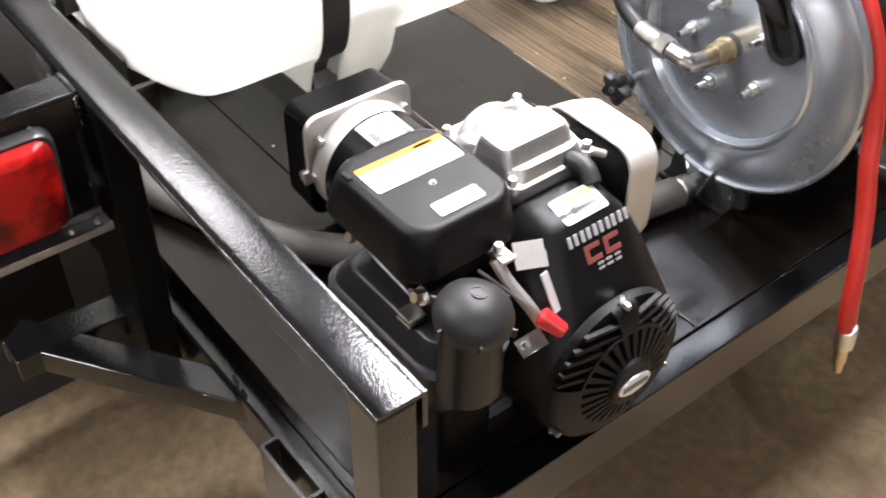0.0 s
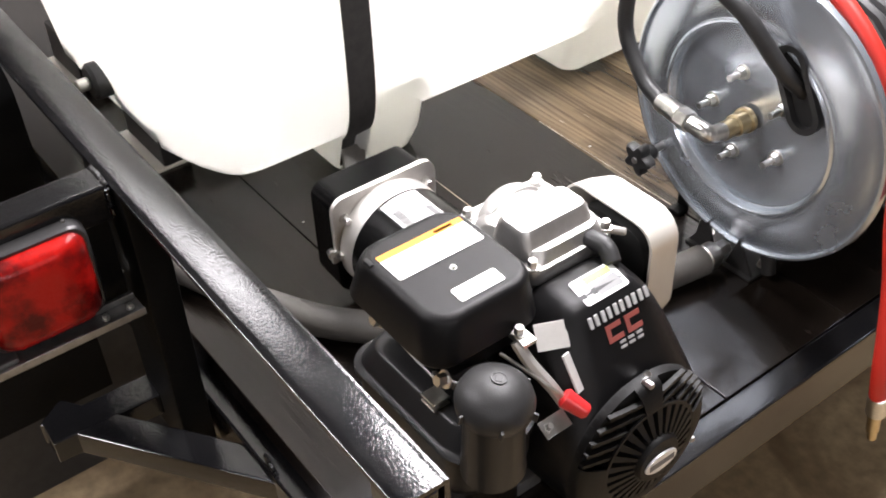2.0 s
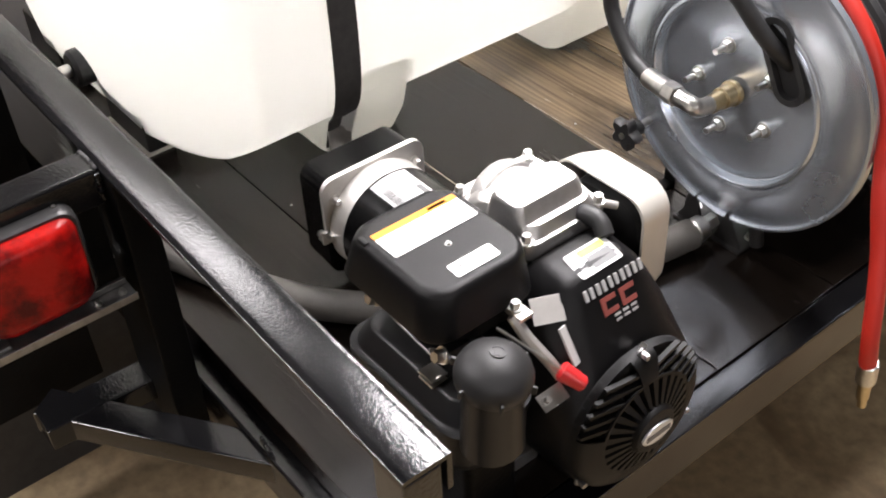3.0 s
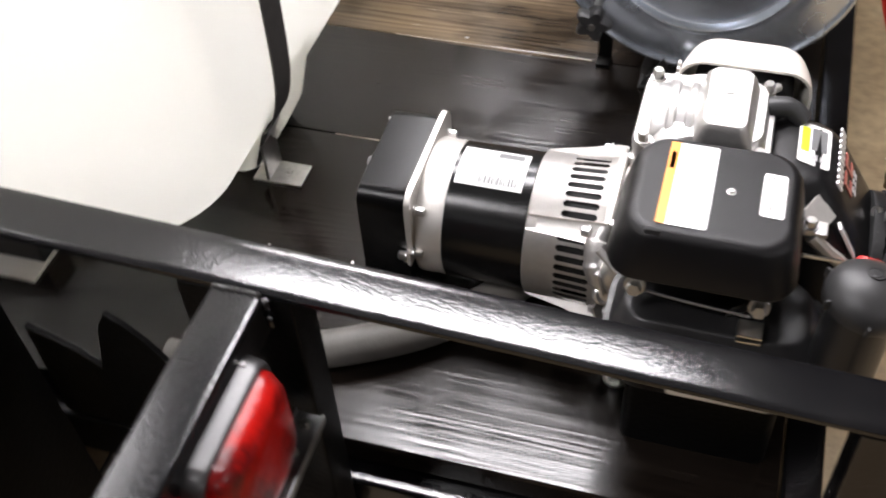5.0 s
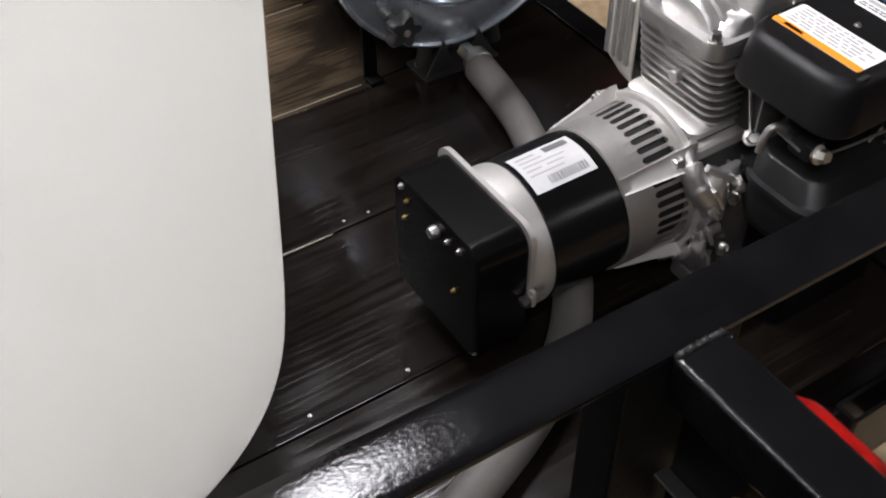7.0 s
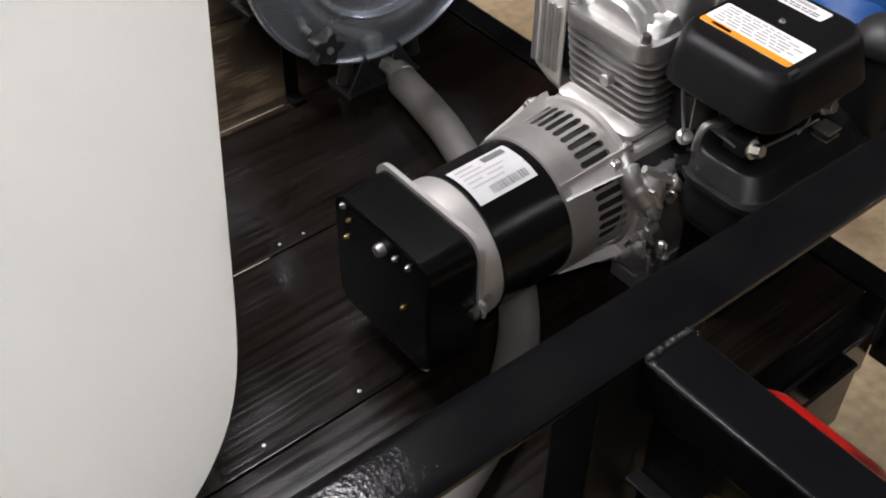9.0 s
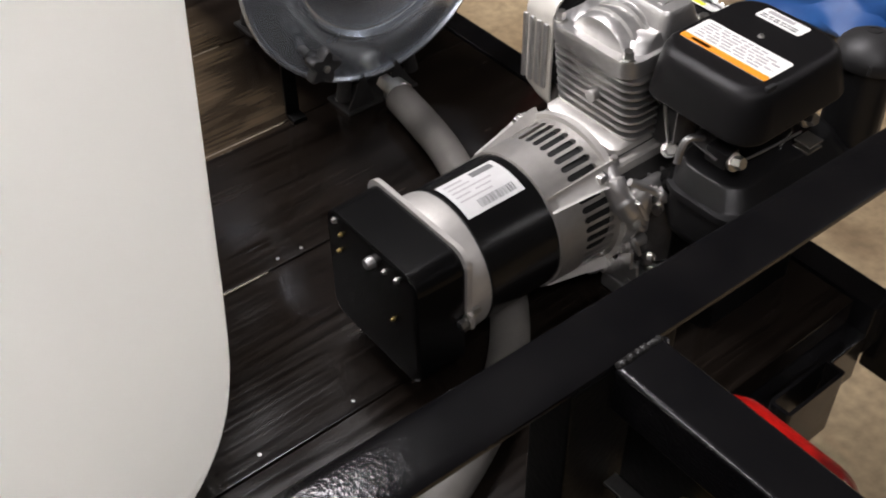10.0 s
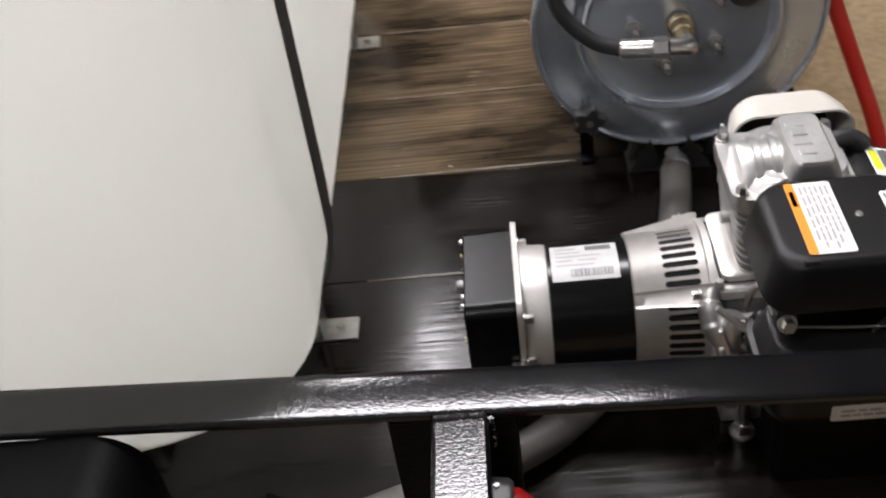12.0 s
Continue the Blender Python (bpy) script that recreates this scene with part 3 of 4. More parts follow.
def build_tank():
    t = thing("water_tank", (-1.3, 0.9, 0.0), "large white translucent plastic liquid tank strapped to the deck", "tank")
    y0, y1, edge = 0.133, 1.80, 0.025
    near = [edge * (1 - math.cos(radians(15 * k))) for k in range(7)] + [0.06, 0.1, 0.16, 0.24, 0.34, 0.46, 0.6, 0.75]
    rings = []
    for side in (1, -1):
        for d in near if side == 1 else near[::-1]:
            u = min(1.0, d / edge)
            ins = edge * (1 - max(0.0, 1 - (1 - u) ** 2.17) ** (1 / 2.17))
            fade = max(0.0, 1 - max(0.0, d - edge) / 0.55)
            rings.append([(x, y0 + d + fade * end_bow(x, z) if side == 1 else y1 - d - fade * end_bow(x, z), z) for x, z in tank_section(ins)])
    # end walls close in rings towards their middle
    for end, ring in ((0, rings[0]), (1, rings[-1])):
        for share in (0.96, 0.88, 0.78, 0.65, 0.5, 0.35, 0.2, 0.06):
            inner = []
            for px, _, pz in ring:
                x, z = -1.30 + (px + 1.30) * share, 0.46 + (pz - 0.46) * share
                inner.append((x, y1 - end_bow(x, z) if end else y0 + end_bow(x, z), z))
            rings = rings + [inner] if end else [inner] + rings
    part("body", loft(rings), POLY, t, smooth=70, hard=False)
    for a, b in ((0.475, 0.63), (1.0, 1.42)):
        part("leg", soft_block("z", [(0.001, -1.72, -0.872, a + 0.0, b - 0.0, 0.03), (0.05, -1.74, -0.845, a - 0.005, b + 0.01, 0.04), (0.17, -1.77, -0.815, a - 0.01, b + 0.02, 0.05)]), POLY, t)
    part("leg", soft_block("z", [(0.001, -1.55, -1.07, 0.298, 0.42, 0.02), (0.09, -1.56, -1.05, 0.29, 0.43, 0.03)]), POLY, t)
    # outlet valve low on the near face
    v = part("outlet_fitting", rod((-1.25, 0.25, 0.12), (-1.25, 0.195, 0.12), 0.034, segs=28, chamfer=0.006), RUBBER, t, "round black outlet nut")
    part("valve_stem", rod((-1.25, 0.195, 0.12), (-1.25, 0.172, 0.12), 0.012, chamfer=0.002), ZINC, v)
    return t


build_tank()


def tie_strap(y):
    e = thing("tie_down_strap", (-0.83, y, 0.0), "dark flat strap over the white tank with bolted zinc bracket", "strap", "tank straps")
    ring = tank_section(0.0, 0.005, 128)
    prof = [(-0.862, 0.03)] + [p for p in ring[96:] + ring[:40] if p[1] > 0.09]
    pts = [Vector((x, 0, z)) for x, z in prof]
    rings = []
    for i, p in enumerate(pts):
        d = (pts[min(i + 1, len(pts) - 1)] - pts[max(i - 1, 0)]).normalized()
        nrm = Vector((d.z, 0, -d.x))
        rings.append([(p.x, y - 0.025, p.z), (p.x, y + 0.025, p.z), (p.x + nrm.x * 0.0025, y + 0.025, p.z + nrm.z * 0.0025), (p.x + nrm.x * 0.0025, y - 0.025, p.z + nrm.z * 0.0025)])
    part("band", loft(rings), STRAP, e)
    b = box(-0.872, -0.797, y - 0.026, y + 0.018, 0.0005, 0.005, 0.001)
    add(b, box(-0.850, -0.845, y - 0.026, y + 0.018, 0.0055, 0.07, 0.001))
    br = part("bracket", b, ZINC, e, "pale zinc angle bracket screwed to the deck")
    part("screw", hexbolt((-0.823, y - 0.004, 0.005), (-0.823, y - 0.004, 0.012), 0.006), ZINC, br)
    return e


tie_strap(0.489)
tie_strap(1.305)
for dx in (0.0, -0.36):
    stop = thing("tank_stop", (-1.16 + dx, 0.25, 0.0), "black steel block on a pale foot plate beside the white tank", "bracket", "tank stops")
    part("upright", box(-1.24 + dx, -1.085 + dx, 0.238, 0.289, 0.006, 0.088, 0.003), PAINT_DULL, stop)
    part("foot", box(-1.245 + dx, -1.083 + dx, 0.205, 0.289, 0.0, 0.006, 0.001), CREAM, stop, "pale foot plate")

# ---- hose reel ----
RC = Vector((-0.293, 0.79, 0.264))


def build_reel():
    cx, cz = RC.x, RC.z
    e = thing("hose_reel", (cx, 0.95, 0.0), "grey steel hose reel with black hose standing on the deck", "hose reel")
    turn = pose(cx, 0, cz, 90)          # profile heights run towards -y
    R = 0.219

    def disc(y, flip):
        s = -1 if flip else 1
        prof = [(0.0, -0.012), (0.132, -0.0115), (0.1355, -0.009), (0.1375, 0.0005), (0.1395, 0.0035), (0.1425, 0.0035), (0.145, 0.0005), (0.149, -0.001), (0.168, 0.0015), (0.198, -0.010), (0.211, -0.013), (R - 0.005, -0.0085), (R - 0.001, -0.010), (R, -0.014), (R, -0.020), (R - 0.004, -0.023), (R - 0.007, -0.018),
                (0.198, -0.014), (0.168, -0.003), (0.149, -0.005), (0.1425, -0.001), (0.1395, -0.001), (0.1355, -0.013), (0.132, -0.0155), (0.0, -0.016)]
        return lathe([(r, s * h - y) for r, h in prof], turn, 72)

    front = part("front_disc", disc(RC.y, False), GALV, e, "dished grey steel front disc with a raised ring")
    part("rear_disc", disc(1.13, True), GALV, e)
    part("drum", rod((cx, 0.81, cz), (cx, 1.12, cz), 0.075, segs=40), PAINT_DULL, e)
    # hose wound on the drum
    for layer, rad in enumerate((0.095, 0.125, 0.152)):
        pts = []
        turns = 11 - (layer % 2)
        for k in range(turns * 18 + 1):
            a = 2 * math.pi * k / 18
            y = 0.83 + 0.026 * k / 18 + (0.013 if layer % 2 else 0)
            pts.append((cx + rad * math.cos(a), min(y, 1.10), cz + rad * math.sin(a)))
        part("wound_hose", sweep(pts, 0.0125, 8, curve=False), RUBBER, e)
    # swivel, elbow and jumper hose
    part("swivel", lathe([(0.019, 0.0), (0.019, 0.006), (0.016, 0.008), (0.016, 0.026), (0.013, 0.028), (0.013, 0.05)], pose(cx, RC.y + 0.006, cz, 90), 24), BRASS, front)
    elbow = part("elbow", add(sweep([(cx, 0.75, cz), (cx, 0.722, cz + 0.006), (cx - 0.004, 0.714, cz + 0.012), (cx - 0.03, 0.713, cz + 0.014)], 0.0125), rod((cx - 0.03, 0.713, cz + 0.014), (cx - 0.05, 0.716, cz + 0.013), 0.016, segs=6)), ZINC, front, "shiny plated elbow fitting")
    part("ferrule", rod((cx - 0.05, 0.716, cz + 0.013), (cx - 0.097, 0.724, cz + 0.012), 0.0145, 0.0135, chamfer=0.002), ZINC, elbow)
    part("jumper_hose", sweep([(cx - 0.095, 0.724, cz + 0.012), (cx - 0.14, 0.73, cz + 0.03), (cx - 0.185, 0.735, cz + 0.09), (cx - 0.17, 0.735, cz + 0.175), (cx - 0.09, 0.735, cz + 0.215), (cx, 0.745, cz + 0.185), (cx + 0.055, 0.772, cz + 0.115), (cx + 0.075, 0.80, cz + 0.08), (cx + 0.08, 0.83, cz + 0.06)], 0.0115), RUBBER, front)
    # rubber-edged slot
    slot = round_rect(-0.026, 0.026, -0.062, 0.062, 0.0255, 8)
    inner = round_rect(-0.0175, 0.0175, -0.053, 0.053, 0.017, 8)
    tilt = Matrix.Translation((cx + 0.074, 0, cz + 0.083)) @ Matrix.Rotation(radians(-28), 4, "Y")

    def place(pts, y):
        return [tilt @ Vector((u, y, v)) for u, v in pts]

    part("slot_grommet", loft([place(inner, 0.797), place(inner, 0.786), place(slot, 0.786), place(slot, 0.797)], False), RUBBER, front)
    # dark plate painted as the shade inside the slot
    part("slot_shade", loft([place(inner, 0.7965), place(inner, 0.799)]), DARK, front)
    for k in range(5):
        a = radians(-107 + 72 * k)
        bx, bz = cx + 0.067 * math.cos(a), cz + 0.067 * math.sin(a)
        part("bolt", add(hexbolt((bx, 0.802, bz), (bx, 0.790, bz), 0.0085), rod((bx, 0.792, bz), (bx, 0.772, bz), 0.0045)), ZINC, front)
    # star knob of the brake
    kx, kz = -0.435, 0.147
    lobes = []
    for k in range(40):
        a = 2 * math.pi * k / 40
        lobes.append((0.0225 + 0.0055 * math.cos(5 * a), a))
    rings = []
    for y, s in ((0.752, 0.86), (0.749, 1.0), (0.737, 1.0), (0.733, 0.86)):
        rings.append([(kx + r * s * math.cos(a), y, kz + r * s * math.sin(a)) for r, a in lobes])
    knob = part("brake_knob", add(loft(rings), rod((kx, 0.77, kz), (kx, 0.75, kz), 0.012)), RUBBER, e, "black star-shaped brake knob")
    part("stud", rod((kx, 0.78, kz), (kx, 0.73, kz), 0.005), ZINC, knob)
    part("brake_rod", rod((kx, 0.77, kz), (kx - 0.002, 0.86, kz + 0.008), 0.006), DULLZINC, knob)
    part("brake_bracket", add(box(kx - 0.006, kx + 0.016, 0.85, 0.855, kz - 0.14, kz + 0.02, 0.001), box(kx - 0.006, kx + 0.016, 0.83, 0.855, kz - 0.1465, kz - 0.1405, 0.001)), MATTE, knob)
    # stand
    for y in (0.822, 1.10):
        leg = bmesh.new()
        for s in (-1, 1):
            add(leg, sweep([(cx + s * 0.02, y, cz + 0.01), (cx + s * 0.05, y, 0.09), (cx + s * 0.065, y, 0.012)], 0.011, curve=True))
        part("stand_leg", leg, PAINT_DULL, e)
        foot = box(cx - 0.075, cx + 0.055, y - 0.03, y + 0.03, 0.0005, 0.005, 0.001)
        for s in (-1, 1):
            add(foot, loft([[(cx - 0.01 + s * 0.062, y - 0.024, 0.005), (cx - 0.01 + s * 0.012, y - 0.024, 0.005), (cx - 0.01 + s * 0.03, y - 0.024, 0.06)], [(cx - 0.01 + s * 0.062, y - 0.020, 0.005), (cx - 0.01 + s * 0.012, y - 0.020, 0.005), (cx - 0.01 + s * 0.03, y - 0.020, 0.06)]]))
        part("foot_plate", foot, PAINT_DULL, e)
        for s in (-0.062, 0.043):
            part("foot_bolt", hexbolt((cx + s, y + 0.012, 0.005), (cx + s, y + 0.012, 0.014), 0.006), ZINC, e)
    return e


build_reel()

red = thing("red_hose", (0.02, 0.75, -0.05), "red rubber hose hanging over the deck end", "hose")
part("hose", sweep([(-0.36, 0.86, 0.476), (-0.29, 0.85, 0.484), (-0.21, 0.836, 0.462), (-0.134, 0.826, 0.408), (-0.088, 0.824, 0.33), (-0.064, 0.814, 0.263), (-0.047, 0.80, 0.215), (-0.022, 0.785, 0.15), (0.0, 0.765, 0.09), (0.014, 0.752, 0.04), (0.022, 0.75, -0.005)], 0.0122), REDHOSE, red)
part("ferrule", rod((0.022, 0.752, 0.0), (0.0225, 0.757, -0.04), 0.0145, 0.014, chamfer=0.002), ZINC, red, "crimped bright ferrule")
part("tip", add(rod((0.0225, 0.757, -0.04), (0.023, 0.761, -0.075), 0.009), rod((0.023, 0.761, -0.072), (0.0235, 0.765, -0.095), 0.0065)), BRASS, red, "brass hose end")

grey = thing("grey_suction_hose", (-0.4, 0.4, 0.0), "thick grey hose lying on the deck under the generator", "hose")
part("hose", sweep([(-0.835, 0.122, 0.026), (-0.80, 0.126, 0.026), (-0.725, 0.152, 0.026), (-0.62, 0.195, 0.026), (-0.53, 0.25, 0.026), (-0.455, 0.33, 0.026), (-0.385, 0.45, 0.026), (-0.332, 0.595, 0.026), (-0.312, 0.68, 0.026), (-0.300, 0.755, 0.026)], 0.0240, 18), GREYHOSE, grey)
part("fitting", add(rod((-0.297, 0.752, 0.031), (-0.297, 0.775, 0.031), 0.02, chamfer=0.002), rod((-0.297, 0.775, 0.031), (-0.297, 0.80, 0.031), 0.013, segs=6)), ZINC, grey, "plated hose fitting")

# ---- blue bundle on the floor behind the trailer ----
blue = thing("blue_tarpaulin", (1.35, 1.1, FLOOR_Z), "crumpled bright blue plastic sheet on the floor", "tarpaulin")
bm = bmesh.new()
bmesh.ops.create_icosphere(bm, subdivisions=4, radius=1.0)
for v in bm.verts:
    n = noise.noise(v.co * 2.2) * 0.22 + noise.noise(v.co * 6) * 0.08
    v.co = v.co * (1 + n)
    v.co = Vector((1.42 + v.co.x * 0.34, 1.02 + v.co.y * 0.45, FLOOR_Z + max(0.0, v.co.z * 0.16 + 0.06)))
part("sheet", bm, BLUE, blue)

# ---- generator set ----
YA, ZA = 0.362, 0.125
GEN = thing("generator_set", (-0.3, YA, 0.0), "small petrol engine driving a black and silver generator head", "generator")


AX = pose(0, YA, ZA, 0, 90)        # z of the profile runs along +x


def build_alternator():
    h = 0.084
    cover = part("end_box", soft_block("x", [(-0.629, YA - h + 0.006, YA + h - 0.006, ZA - h + 0.008, ZA + h - 0.006, 0.02), (-0.6265, YA - h + 0.002, YA + h - 0.002, ZA - h + 0.004, ZA + h - 0.002, 0.022), (-0.567, YA - h, YA + h, ZA - h, ZA + h, 0.024)], 6), SHELL, GEN, "black end box of the generator head")
    # terminal face with small screws and a knob
    for dy, dz, r in ((0.062, 0.072, 0.003), (0.052, 0.058, 0.0022), (-0.028, 0.062, 0.0026), (-0.05, 0.066, 0.003), (0.058, 0.03, 0.0022), (-0.04, 0.0, 0.0022)):
        part("screw", hexbolt((-0.629, YA + dy, ZA + dz), (-0.633, YA + dy, ZA + dz), r), YZINC if r < 0.0025 else ZINC, cover)
    part("terminal_knob", lathe([(0.0075, 0), (0.0075, 0.005), (0.006, 0.009), (0, 0.010)], pose(-0.629, YA - 0.006, ZA + 0.06, 0, -90), 16), DULLZINC, cover)
    low = ZA - 0.016
    flange = soft_block("x", [(-0.5668, YA - h - 0.004, YA + h + 0.004, low, ZA + h + 0.005, 0.022), (-0.560, YA - h - 0.004, YA + h + 0.004, low, ZA + h + 0.004, 0.022)], 6)
    add(flange, box(-0.5668, -0.560, YA - h - 0.011, YA - h + 0.012, ZA - 0.017, ZA + 0.006, 0.003))
    flange = part("flange", flange, CAST, GEN, "square cast flange")
    part("corner_bolt", hexbolt((-0.567, YA - h - 0.005, ZA - 0.0055), (-0.578, YA - h - 0.005, ZA - 0.0055), 0.006), ZINC, flange)
    shield = part("end_shield", lathe([(0.083, -0.560), (0.0845, -0.556), (0.0835, -0.530), (0.082, -0.526)], AX, 56), CAST, GEN)
    for s in (-1, 1):
        for dz in (0.0, 0.055):
            y = YA + s * (0.086 if dz == 0 else 0.07)
            part("tie_bolt", hexbolt((-0.560, y, ZA + dz), (-0.548, y, ZA + dz), 0.0055), ZINC, shield)
    stator = part("stator", lathe([(0.082, -0.527), (0.0845, -0.5255), (0.0845, -0.4285), (0.082, -0.427)], AX, 64), STATOR, GEN, "gloss black stator housing")
    # nameplate wrapped on the stator
    bm = bmesh.new()
    a0, a1, n = radians(73), radians(114), 14

    def patch(x0, x1, b0, b1, lift, slot):
        q = bmesh.new()
        prev = None
        for k in range(n + 1):
            a = b0 + (b1 - b0) * k / n
            pr = [q.verts.new((x, YA + (0.0845 + lift) * math.cos(a), ZA + (0.0845 + lift) * math.sin(a))) for x in (x0, x1)]
            if prev:
                f = q.faces.new((prev[0], prev[1], pr[1], pr[0]))
                f.material_index = slot
            prev = pr
        return q

    add(bm, patch(-0.521, -0.440, a0, a1, 0.0006, 0))
    for x0, x1, u0, u1, slot in ((-0.478, -0.447, 0.08, 0.24, 1), (-0.515, -0.49, 0.12, 0.18, 2), (-0.515, -0.485, 0.26, 0.3, 2), (-0.515, -0.46, 0.38, 0.42, 2), (-0.515, -0.495, 0.5, 0.54, 2), (-0.488, -0.466, 0.5, 0.54, 2), (-0.515, -0.47, 0.62, 0.66, 2)):
        add(bm, patch(x0, x1, a0 + (a1 - a0) * u0, a0 + (a1 - a0) * u1, 0.001, slot))
    x = -0.498
    rnd = random.Random(4)
    while x < -0.448:
        w = rnd.choice((0.0009, 0.0015, 0.0022))
        add(bm, patch(x, x + w, a0 + (a1 - a0) * 0.74, a0 + (a1 - a0) * 0.92, 0.001, 1))
        x += w + rnd.choice((0.0009, 0.0014))
    part("nameplate", bm, [PLATE, INK, PALEINK], stator, "white printed nameplate")
    # bell housing with vent slots between its ribs
    segs = 360
    bm = bmesh.new()
    rows = [-0.428, -0.4265, -0.3895, -0.3875, -0.350, -0.348, -0.340]
    rad = [0.085, 0.0875, 0.0885, 0.0886, 0.0912, 0.0913, 0.093]
    rings = [[bm.verts.new((xx, YA + r * math.cos(2 * math.pi * k / segs), ZA + r * math.sin(2 * math.pi * k / segs))) for k in range(segs)] for xx, r in zip(rows, rad)]
    for i in range(len(rows) - 1):
        for k in range(segs):
            step = ((k - 45) % 90 - 5) % 8
            if 5 <= (k - 45) % 90 < 85 and ((i == 3 and step < 5) or (i in (2, 4) and 1 <= step < 4)):
                continue
            bm.faces.new((rings[i][k], rings[i][(k + 1) % segs], rings[i + 1][(k + 1) % segs], rings[i + 1][k]))
    bmesh.ops.solidify(bm, geom=bm.faces[:], thickness=0.004)
    bell = part("bell_housing", bm, CAST, GEN, "cast aluminium bell housing with vent slots", smooth=30)
    # near-black liner stands in for the shade behind the vent slots
    part("cavity_shade", lathe([(0.075, -0.428), (0.078, -0.342)], AX, 40), DARK, bell)
    for a in (45, 135, 225, 315):
        c, s = math.cos(radians(a)), math.sin(radians(a))
        rib = bmesh.new()
        side = Vector((0, -s, c))
        outw = Vector((0, c, s))
        o = Vector((0, YA, ZA))
        sec = []
        for xx, w, r0, r1 in ((-0.427, 0.009, 0.08, 0.0885), (-0.38, 0.011, 0.084, 0.0975), (-0.345, 0.013, 0.086, 0.106), (-0.334, 0.013, 0.086, 0.106)):
            p = o + Vector((xx, 0, 0))
            sec.append([p + outw * r0 - side * w, p + outw * r1 - side * w, p + outw * (r1 - 0.003) - side * (w - 0.004), p + outw * (r1 - 0.003) + side * (w - 0.004), p + outw * r1 + side * w, p + outw * r0 + side * w])
        part("rib", loft(sec), CAST, bell)
        p = o + outw * 0.1
        part("bolt", hexbolt((p.x - 0.352, p.y, p.z), (p.x - 0.362, p.y, p.z), 0.006), ZINC, bell)
    part("rear_flange", lathe([(0.094, -0.340), (0.099, -0.339), (0.099, -0.331), (0.094, -0.330)], AX, 48), CAST, bell)


def build_block():
    case = soft_block("x", [(-0.332, YA - 0.085, YA + 0.085, 0.022, 0.185, 0.045), (-0.30, YA - 0.082, YA + 0.082, 0.022, 0.19, 0.045), (-0.16, YA - 0.095, YA + 0.09, 0.022, 0.19, 0.045)], 6)
    crank = part("crankcase", case, DARKCAST, GEN, "dark cast aluminium crankcase with bright webs")
    for k in range(7):
        x = -0.325 + 0.02 * k
        part("case_rib", box(x, x + 0.005, YA - 0.098, YA + 0.09, 0.03, 0.17, 0.002), BRIGHT, crank)
    for s in (-1, 1):
        part("base_foot", box(-0.325, -0.15, YA + s * 0.08 - 0.02, YA + s * 0.08 + 0.02, 0.0005, 0.024, 0.003), BRIGHT, crank)
    # cast bosses and webs on the open corner beside the bell housing
    rnd = random.Random(11)
    for k, (x, y, z, r, h) in enumerate(((-0.328, 0.285, 0.055, 0.012, 0.012), (-0.326, 0.262, 0.10, 0.009, 0.01), (-0.33, 0.30, 0.165, 0.01, 0.012), (-0.322, 0.268, 0.145, 0.007, 0.014), (-0.30, 0.268, 0.17, 0.011, 0.01))):
        part("boss", add(rod((x + 0.02, y, z), (x - h, y, z), r, chamfer=0.0015), hexbolt((x - h, y, z), (x - h - 0.008, y, z), r * 0.55)), BRIGHT, crank)
    for k in range(5):
        z = 0.06 + 0.024 * k
        part("web", moved(box(-0.03, 0.03, -0.0025, 0.0025, -0.014, 0.014, 0.0015), pose(-0.325, 0.272 + 0.006 * (k % 2), z, rnd.uniform(-30, 30), rnd.uniform(-25, 25), 70 + rnd.uniform(-15, 15))), BRIGHT, crank)
    part("drain_boss", sweep([(-0.336, 0.303, 0.198), (-0.342, 0.287, 0.188), (-0.340, 0.272, 0.168), (-0.330, 0.262, 0.150), (-0.323, 0.258, 0.132)], [0.010, 0.014, 0.0155, 0.014, 0.010]), BRIGHT, crank)
    part("drain_ring", lathe([(0.006, -0.004), (0.006, 0.004), (0.010, 0.005), (0.013, 0.003), (0.013, -0.003), (0.010, -0.005), (0.006, -0.004)], pose(-0.326, 0.252, 0.142, 60, 0, 25), 24), BRIGHT, crank)
    part("strut", add(rod((-0.338, 0.266, 0.198), (-0.300, 0.247, 0.170), 0.0045), hexbolt((-0.304, 0.25, 0.172), (-0.296, 0.243, 0.166), 0.0075)), BRIGHT, crank)
    part("side_cover", moved(soft_block("x", [(-0.006, -0.03, 0.03, -0.05, 0.05, 0.012), (0.004, -0.03, 0.03, -0.05, 0.05, 0.012)]), pose(-0.298, 0.262, 0.11, 0, 0, 50)), DARKCAST, crank)
    for z in (0.07, 0.15):
        part("cover_bolt", hexbolt((-0.3, 0.252, z), (-0.309, 0.245, z), 0.006), ZINC, crank)
    # oil filler and the little plates beside it
    part("oil_neck", sweep([(-0.30, YA - 0.08, 0.12), (-0.318, YA - 0.098, 0.14), (-0.322, YA - 0.102, 0.165), (-0.315, YA - 0.095, 0.185)], 0.013), BRIGHT, crank)
    part("oil_plug", rod((-0.29, YA - 0.115, 0.185), (-0.288, YA - 0.13, 0.20), 0.018, segs=10, chamfer=0.003), SHELL, crank)
    part("case_step", soft_block("z", [(0.184, -0.336, -0.20, YA - 0.07, YA + 0.062, 0.014), (0.196, -0.336, -0.20, YA - 0.07, YA + 0.062, 0.014), (0.199, -0.333, -0.202, YA - 0.067, YA + 0.059, 0.012)]), CAST, crank)
    part("case_gasket", box(-0.326, -0.20, YA - 0.058, YA + 0.058, 0.199, 0.2015, 0.0005), DARK, crank)
